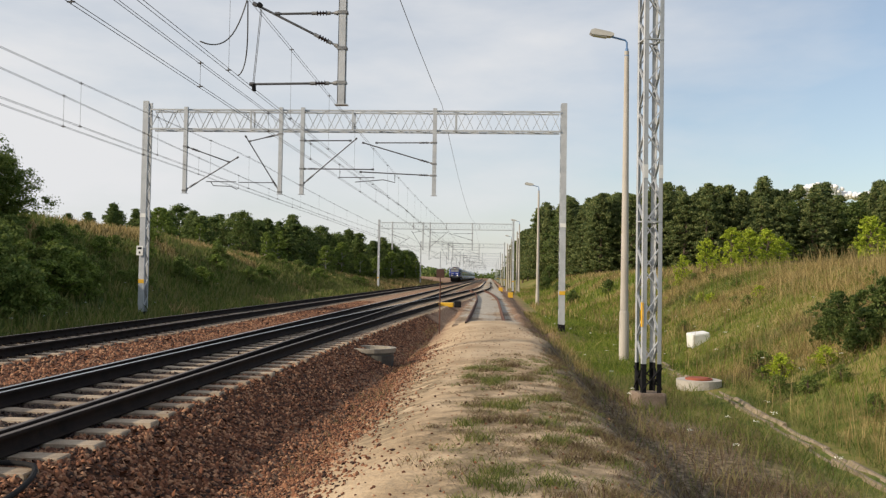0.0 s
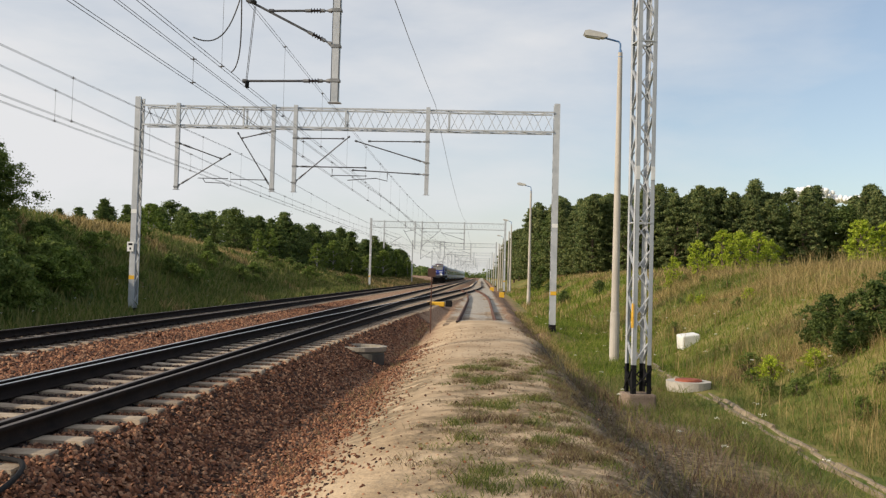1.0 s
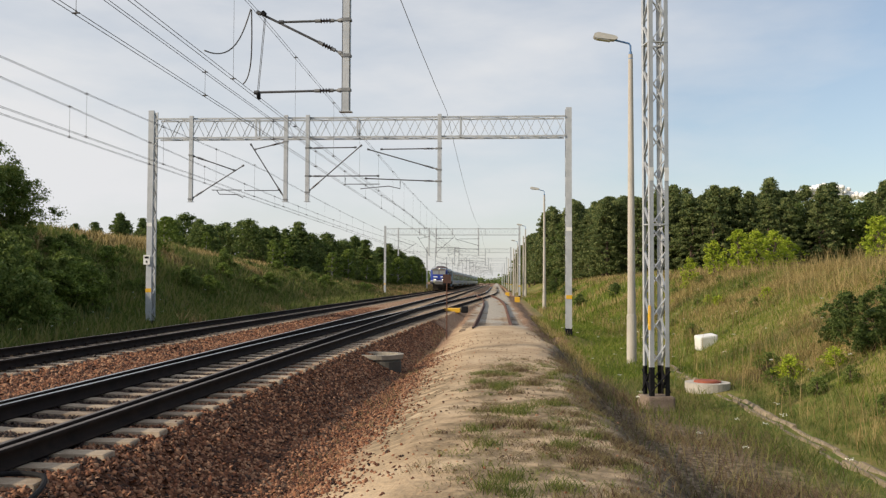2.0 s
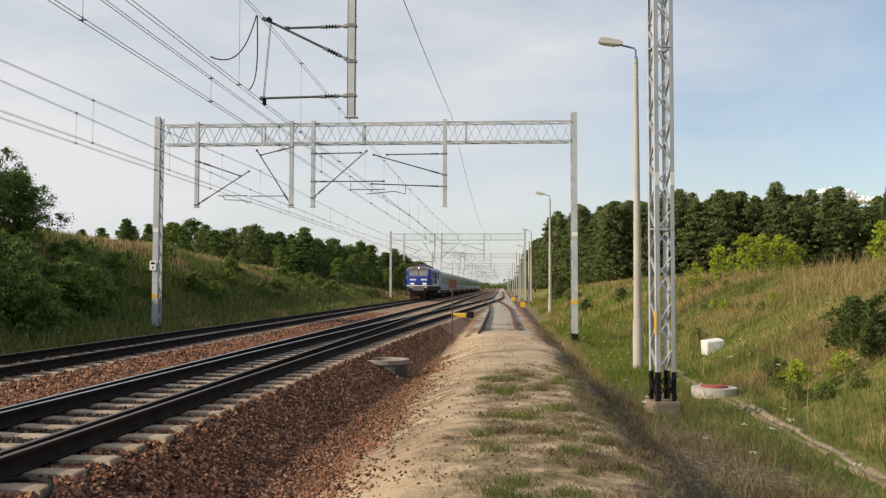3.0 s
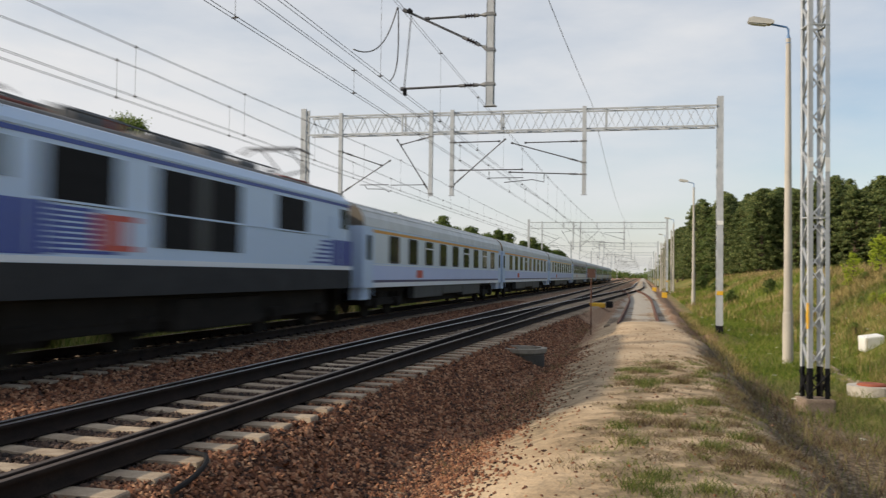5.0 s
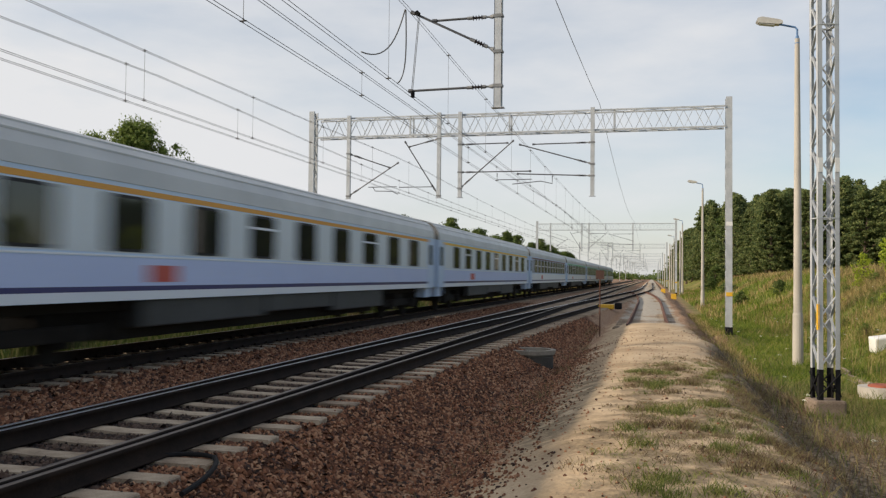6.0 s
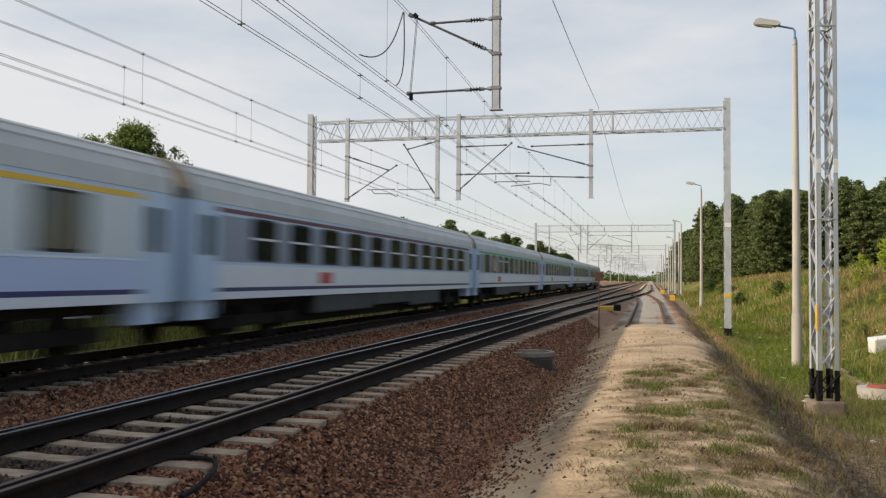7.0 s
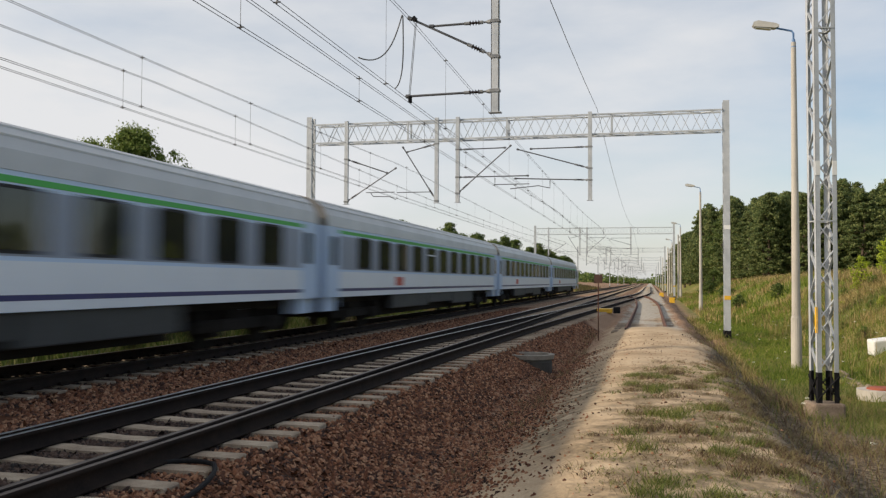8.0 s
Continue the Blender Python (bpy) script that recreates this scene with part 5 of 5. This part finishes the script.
# ---- ballast stones ----
def strew_stones():
    r = np.random.default_rng(3)
    base = np.array([(.45, .1, .75), (-.3, .42, .7), (-.22, -.45, .8), (1, 0, -.2), (.5, .87, -.3), (-.5, .87, -.2), (-1, 0, -.3), (-.5, -.87, -.2), (.5, -.87, -.3)])
    tri = np.array([(0, 1, 2), (0, 3, 4), (0, 4, 1), (1, 4, 5), (1, 5, 6), (1, 6, 2), (2, 6, 7), (2, 7, 8), (2, 8, 0), (0, 8, 3)])

    def lay(n, x, y, size, name, label, material=M_STONE):
        gap = np.abs((y + 10) % 0.6 - 0.3) < 0.165
        on_bed = ((x > -6.42) & (x < shoulder(y) - .12)) | ((x > -10.85) & (x < -8.15))
        free = gap | ~on_bed
        x, y = x[free], y[free]
        n = len(x)
        z = ground_z(x, y)
        s = size * (.55 + .9 * r.random(n))
        sc = s[:, None] * (.7 + .6 * r.random((n, 3))) * (1, 1, .8)
        jit = base[None] * (1 + .25 * r.normal(size=(n, len(base), 1)))
        a = r.random(n) * 2 * np.pi
        v = jit * sc[:, None]
        ca, sa = np.cos(a)[:, None], np.sin(a)[:, None]
        tl = r.normal(size=n)[:, None] * .6
        vz = v[..., 2] + tl * v[..., 0]
        vx, vy = v[..., 0] * ca - v[..., 1] * sa, v[..., 0] * sa + v[..., 1] * ca
        v = np.stack([vx + x[:, None], vy + y[:, None], vz + z[:, None] + .15 * s[:, None]], -1).reshape(-1, 3)
        f = (tri[None] + len(base) * np.arange(n)[:, None, None]).reshape(-1, 3)
        tagged(quads(name, v, f, material), label, "ballast", kind="stuff")
    n = 108000
    y = 4 + 32 * r.random(n) ** 1.7
    x = -7.2 + 5.2 * r.random(n)
    # Stones between the rails take the colour that holds oil and shade.
    in_gauge = (np.abs(x + 5.05) < 1.0) | (np.abs(x + 9.5) < 1.0)
    lay(n, x[~in_gauge], y[~in_gauge], .0215, "ballast_stones", "loose red-brown crushed ballast stones beside the rails")
    lay(n, x[in_gauge], y[in_gauge], .0215, "ballast_stones", "ballast stones darkened for oil and shade between the near rails", M_STONE_OIL_SHADE)
    n = 30000
    y = 9 + 45 * r.random(n) ** 1.4
    x = -11.4 + 4.4 * r.random(n)
    in_gauge = np.abs(x + 9.5) < 1.0
    lay(n, x[~in_gauge], y[~in_gauge], .028, "ballast_stones", "red-brown crushed ballast stones round the far track")
    lay(n, x[in_gauge], y[in_gauge], .028, "ballast_stones", "ballast stones darkened for oil and shade between the far rails", M_STONE_OIL_SHADE)
    n = 13000
    y = 4 + 22 * r.random(n) ** 1.4
    x = -2.25 + .36 * np.abs(r.normal(size=n)) * (1 + .5 * patches(x=np.zeros(n), y=y, scale=1.3, seed=12))
    lay(n, x, y, .018, "ballast_stones", "red-brown stones scattered up the side of the ridge")
    n = 1400
    y = 4 + 26 * r.random(n) ** 1.3
    x = -1.9 + 3.6 * r.random(n)
    lay(n, x, y, .014, "gravel", "scattered pebbles on the sandy ridge")


# ---- small things beside the line ----
M_CHANNEL = mat("mossy_concrete", [(0.12, 0.095, 0.062), (0.34, 0.27, 0.19)], 0.9, 0, 4, 40, 0.3)

def ring_wall(bm, r0, r1, z0, z1, n=28, squash=1.0):
    vs = []
    for k in range(n):
        a = 2 * math.pi * k / n
        c, s = math.cos(a), math.sin(a) * squash
        vs.append([bm.verts.new((c * r, s * r, z)) for r, z in ((r1, z0), (r1 * 1.03, z1), (r0, z1), (r0, z0))])
    for k in range(n):
        a, b = vs[k], vs[(k + 1) % n]
        for j in range(4):
            bm.faces.new((a[j], b[j], b[(j + 1) % 4], a[(j + 1) % 4]))
    bmesh.ops.recalc_face_normals(bm, faces=bm.faces)
    return bm


def build_small():
    # concrete drain bowl in the hollow
    d = thing("drain_inlet", pose(-2.80, 20.9, -.62) @ Matrix.Scale(1.25, 4), label="grey concrete drain bowl half sunk in ballast", category="drain", )
    bm = bmesh.new()
    ring_wall(bm, .37, .455, .17, .25)
    part("rim", bm, mat("weathered_rim", [(.20, .18, .15), (.38, .345, .285)], .9), d)
    bm = bmesh.new()
    bar(bm, (0, 0, -.12), (0, 0, .172), .26, .44, n=28)
    part("bowl", bm, mat("grey_concrete", [(.12, .11, .095), (.22, .205, .17)], .85), d)
    # The shaft is in a darker concrete than the bowl.
    bm = bmesh.new()
    bar(bm, (.17, -.17, -.35), (.17, -.17, .13), .27, .27, n=24)
    part("shaft", bm, mat("dark_concrete", [(.035, .034, .03), (.07, .065, .055)], .8), d, "dark concrete shaft")
    # manhole with a rusty lid in the ditch
    x, y = 4.62, 19.6
    w = thing("manhole", pose(x, y, settle(x, y)), label="low concrete manhole ring with rusty red lid", category="manhole")
    part("ring", ring_wall(bmesh.new(), .3, .47, -.3, .16), M_POST, w)
    bm = bmesh.new()
    bar(bm, (0, 0, .10), (0, 0, .19), .30, .29, n=28)
    bar(bm, (0, 0, .19), (0, 0, .205), .24, .23, n=28)
    part("lid", bm, mat("rusty_lid", [(.22, .055, .03), (.33, .09, .045)], .8), w, "rust-red metal lid")
    # drainage channel: short concrete lengths
    ch = thing("drain_channel", label="weathered concrete drainage channel along the ditch", category="drain channel")
    rng = random.Random(2)
    yy = 5.0
    while yy < 40:
        xc = 4.78 + .08 * math.sin(yy * .5) + max(0, yy - 20) * .04
        bm = bmesh.new()
        z = settle(xc, yy + .5) + .02 + rng.uniform(-.02, .015)
        prism(bm, [(-.14, -.1), (.14, -.1), (.14, .04), (.09, .04), (.05, -.02), (-.05, -.02), (-.09, .04), (-.14, .04)], 0, .97)
        bm.transform(pose(xc, yy, z - rng.random() * .04, rng.uniform(-2, 2), rng.uniform(-4, 4), rng.uniform(-2.5, 2.5)))
        if abs(yy + .5 - 19.6) > .9 and rng.random() > .12:
            part("channel_stone", bm, M_CHANNEL, ch)
        else:
            bm.free()
        yy += 1.0
    # white sack-like block on the slope
    x, y = 6.5, 27.6
    b = thing("white_box", pose(x, y, settle(x, y) - .08, 6, -7, 14), label="dirty white plastic container lying in grass", category="container")
    part("shell", box(bmesh.new(), (-.30, -.22, 0), (.30, .22, .46), .05), M_WHITE, b)
    # yellow point-machine cover and black motor
    pm = thing("point_machine", pose(-2.45, 47.5, -.25), label="yellow point machine cover with dark motor box", category="point machine")
    part("cover", box(bmesh.new(), (-.45, -.3, 0), (.5, .3, .25), .05), M_YELLOW, pm)
    part("motor", box(bmesh.new(), (.54, -.26, 0), (.9, .26, .34), .05), M_BLACK, pm, "black motor housing")
    for (px, py) in ((1.95, 83.0), (1.3, 106.0)):
        q = thing("cable_box", pose(px, py, settle(px, py)), label="small yellow-orange lineside cable box", category="cable box", group="cable boxes")
        part("cabinet", box(bmesh.new(), (-.24, -.18, 0), (.24, .18, .5), .03), M_YELLOW, q)
    # dark cable loop lying by the rail
    cb = thing("loose_cable", label="black rubber cable looped over ballast beside rail", category="cable")
    pts = [Vector((-3.68 - .62 * math.cos(u) * (1 if u < math.pi / 2 else .5) + .02, 6.35 + .75 * math.sin(u + .25) - .35 * (u / 3.1), -.20 + .05 * math.sin(u))) for u in np.linspace(0, 3.1, 18)]
    part("rubber_hose", sweep(bmesh.new(), pts, .022, 8), M_BLACK, cb)
    # thin rusty sign post with a back-to-front red-brown plate
    sp = thing("track_sign", pose(-1.79, 31.5, settle(-1.79, 31.5)), label="thin rusty post with a brown square plate", category="sign")
    part("post", bar(bmesh.new(), (0, 0, -.3), (0, 0, 2.35), .022, n=8), M_RUST, sp)
    bm = bmesh.new()
    box(bm, (-.145, -.03, 2.03), (.145, -.022, 2.34))
    part("plate", bm, mat("brown_plate", [(.05, .024, .018), (.085, .04, .028)], .8), sp)
    # line plate on the left column
    kp = thing("line_plate", pose(-13.78, 33.70, 2.24), label="small white plate with dark figures on column", category="sign")
    part("plate", box(bmesh.new(), (-.13, -.012, -.19), (.13, .0, .19)), M_WHITE, kp)
    for z0, hw in ((.05, .08), (-.12, .03)):
        bm = bmesh.new()
        box(bm, (-hw, -.018, z0), (hw, -.0122, z0 + .08))
        part("bar", bm, M_BLACK, kp)
    # thin lineside poles by the second portal
    for px, py, h in ((3.4, 112, 8.0), (2.35, 122, 6.6), (3.2, 150, 7.5), (2.6, 190, 7.0)):
        q = thing("lineside_pole", pose(px, py, settle(px, py)), label="slim grey concrete pole beside the siding", category="pole", group="lineside poles")
        part("shaft", bar(bmesh.new(), (0, 0, -.3), (0, 0, h), .13, .08, n=10), M_POST, q)


# ---- put the place together ----
rails_bright, rails_dull, rails_rusty = (M_RAIL, M_RAILTOP), (M_RAIL, M_RAILDULL), (M_RUST, M_RUST)
build_track("main track with dark rails on concrete sleepers", x_a, flat, -40, 700, -10, 165, rails_dull, rails_dull)
build_track("nearer main track with polished rails and concrete sleepers", x_b, flat, -40, 700, -10, 165, rails_bright, rails_dull, extend=lambda y: min(2.3, float(off_d(y))) if y < 60 else 0)
build_track("diverging track leaving by long points", x_d, flat, -30, 300, 60, 150, rails_bright, rails_dull, fast=0)
build_track("rusty disused siding running into sand", x_s, z_s, 33, 97, 34, 90, rails_rusty, rails_rusty, fast=0)

portal = build_portal()
portal.matrix_basis = pose(0, 34, -.09)
for py in (107, 172, 240, 310, 390, 480):
    copy_thing(portal, pose(0, py, 0))
build_near_portal()
build_wires()
lamp = build_lamp()
lamp.matrix_basis = pose(4.12, 27.1, 0)
for py, px in ((71, 3.84), (116, 3.8), (160, 3.8)):
    copy_thing(lamp, pose(px, py, 0))
build_small()
plant_trees()
far_woods()
far_cloud()
sow()
strew_stones()

loco = build_loco()
specs = [("orange", False, (2, 5, 7)), ("orange", False, (3, 6)), ("yellow", False, (1, 4, 7)), ("maroon", True, tuple(range(11))), ("green", True, (2, 3)), ("green", True, (4,)), ("green", True, ()), ("green", True, (5,))]
words = {"orange": "pale blue passenger coach with orange roof-edge stripe", "yellow": "pale blue passenger coach with yellow roof-edge stripe",
         "maroon": "blue-grey passenger coach with maroon roof-edge stripe", "green": "blue-grey and white passenger coach with green stripe"}
coaches = [build_coach(s, d, words[s], 9 if not d else 11, sash) for s, d, sash in specs]


def motions():
    """The train runs towards the camera along track A; its first coupling passes y = 15.4 at 5.2 s."""
    speed = 45.2
    drift = {6: .7, 7: .8}   # it hangs back a little before it passes
    times = [0, 1, 2, 3, 4, 5, 6, 7, 8]

    def coupling(t):
        return 15.4 - speed * (t - 5.2) + drift.get(t, 0)

    walk(loco, [(t, pose(TRACK_A, coupling(t) - 16.05, 0)) for t in times])
    for k, c in enumerate(coaches):
        walk(c, [(t, pose(TRACK_A, coupling(t) + LENGTH * k, 0)) for t in times])


motions()
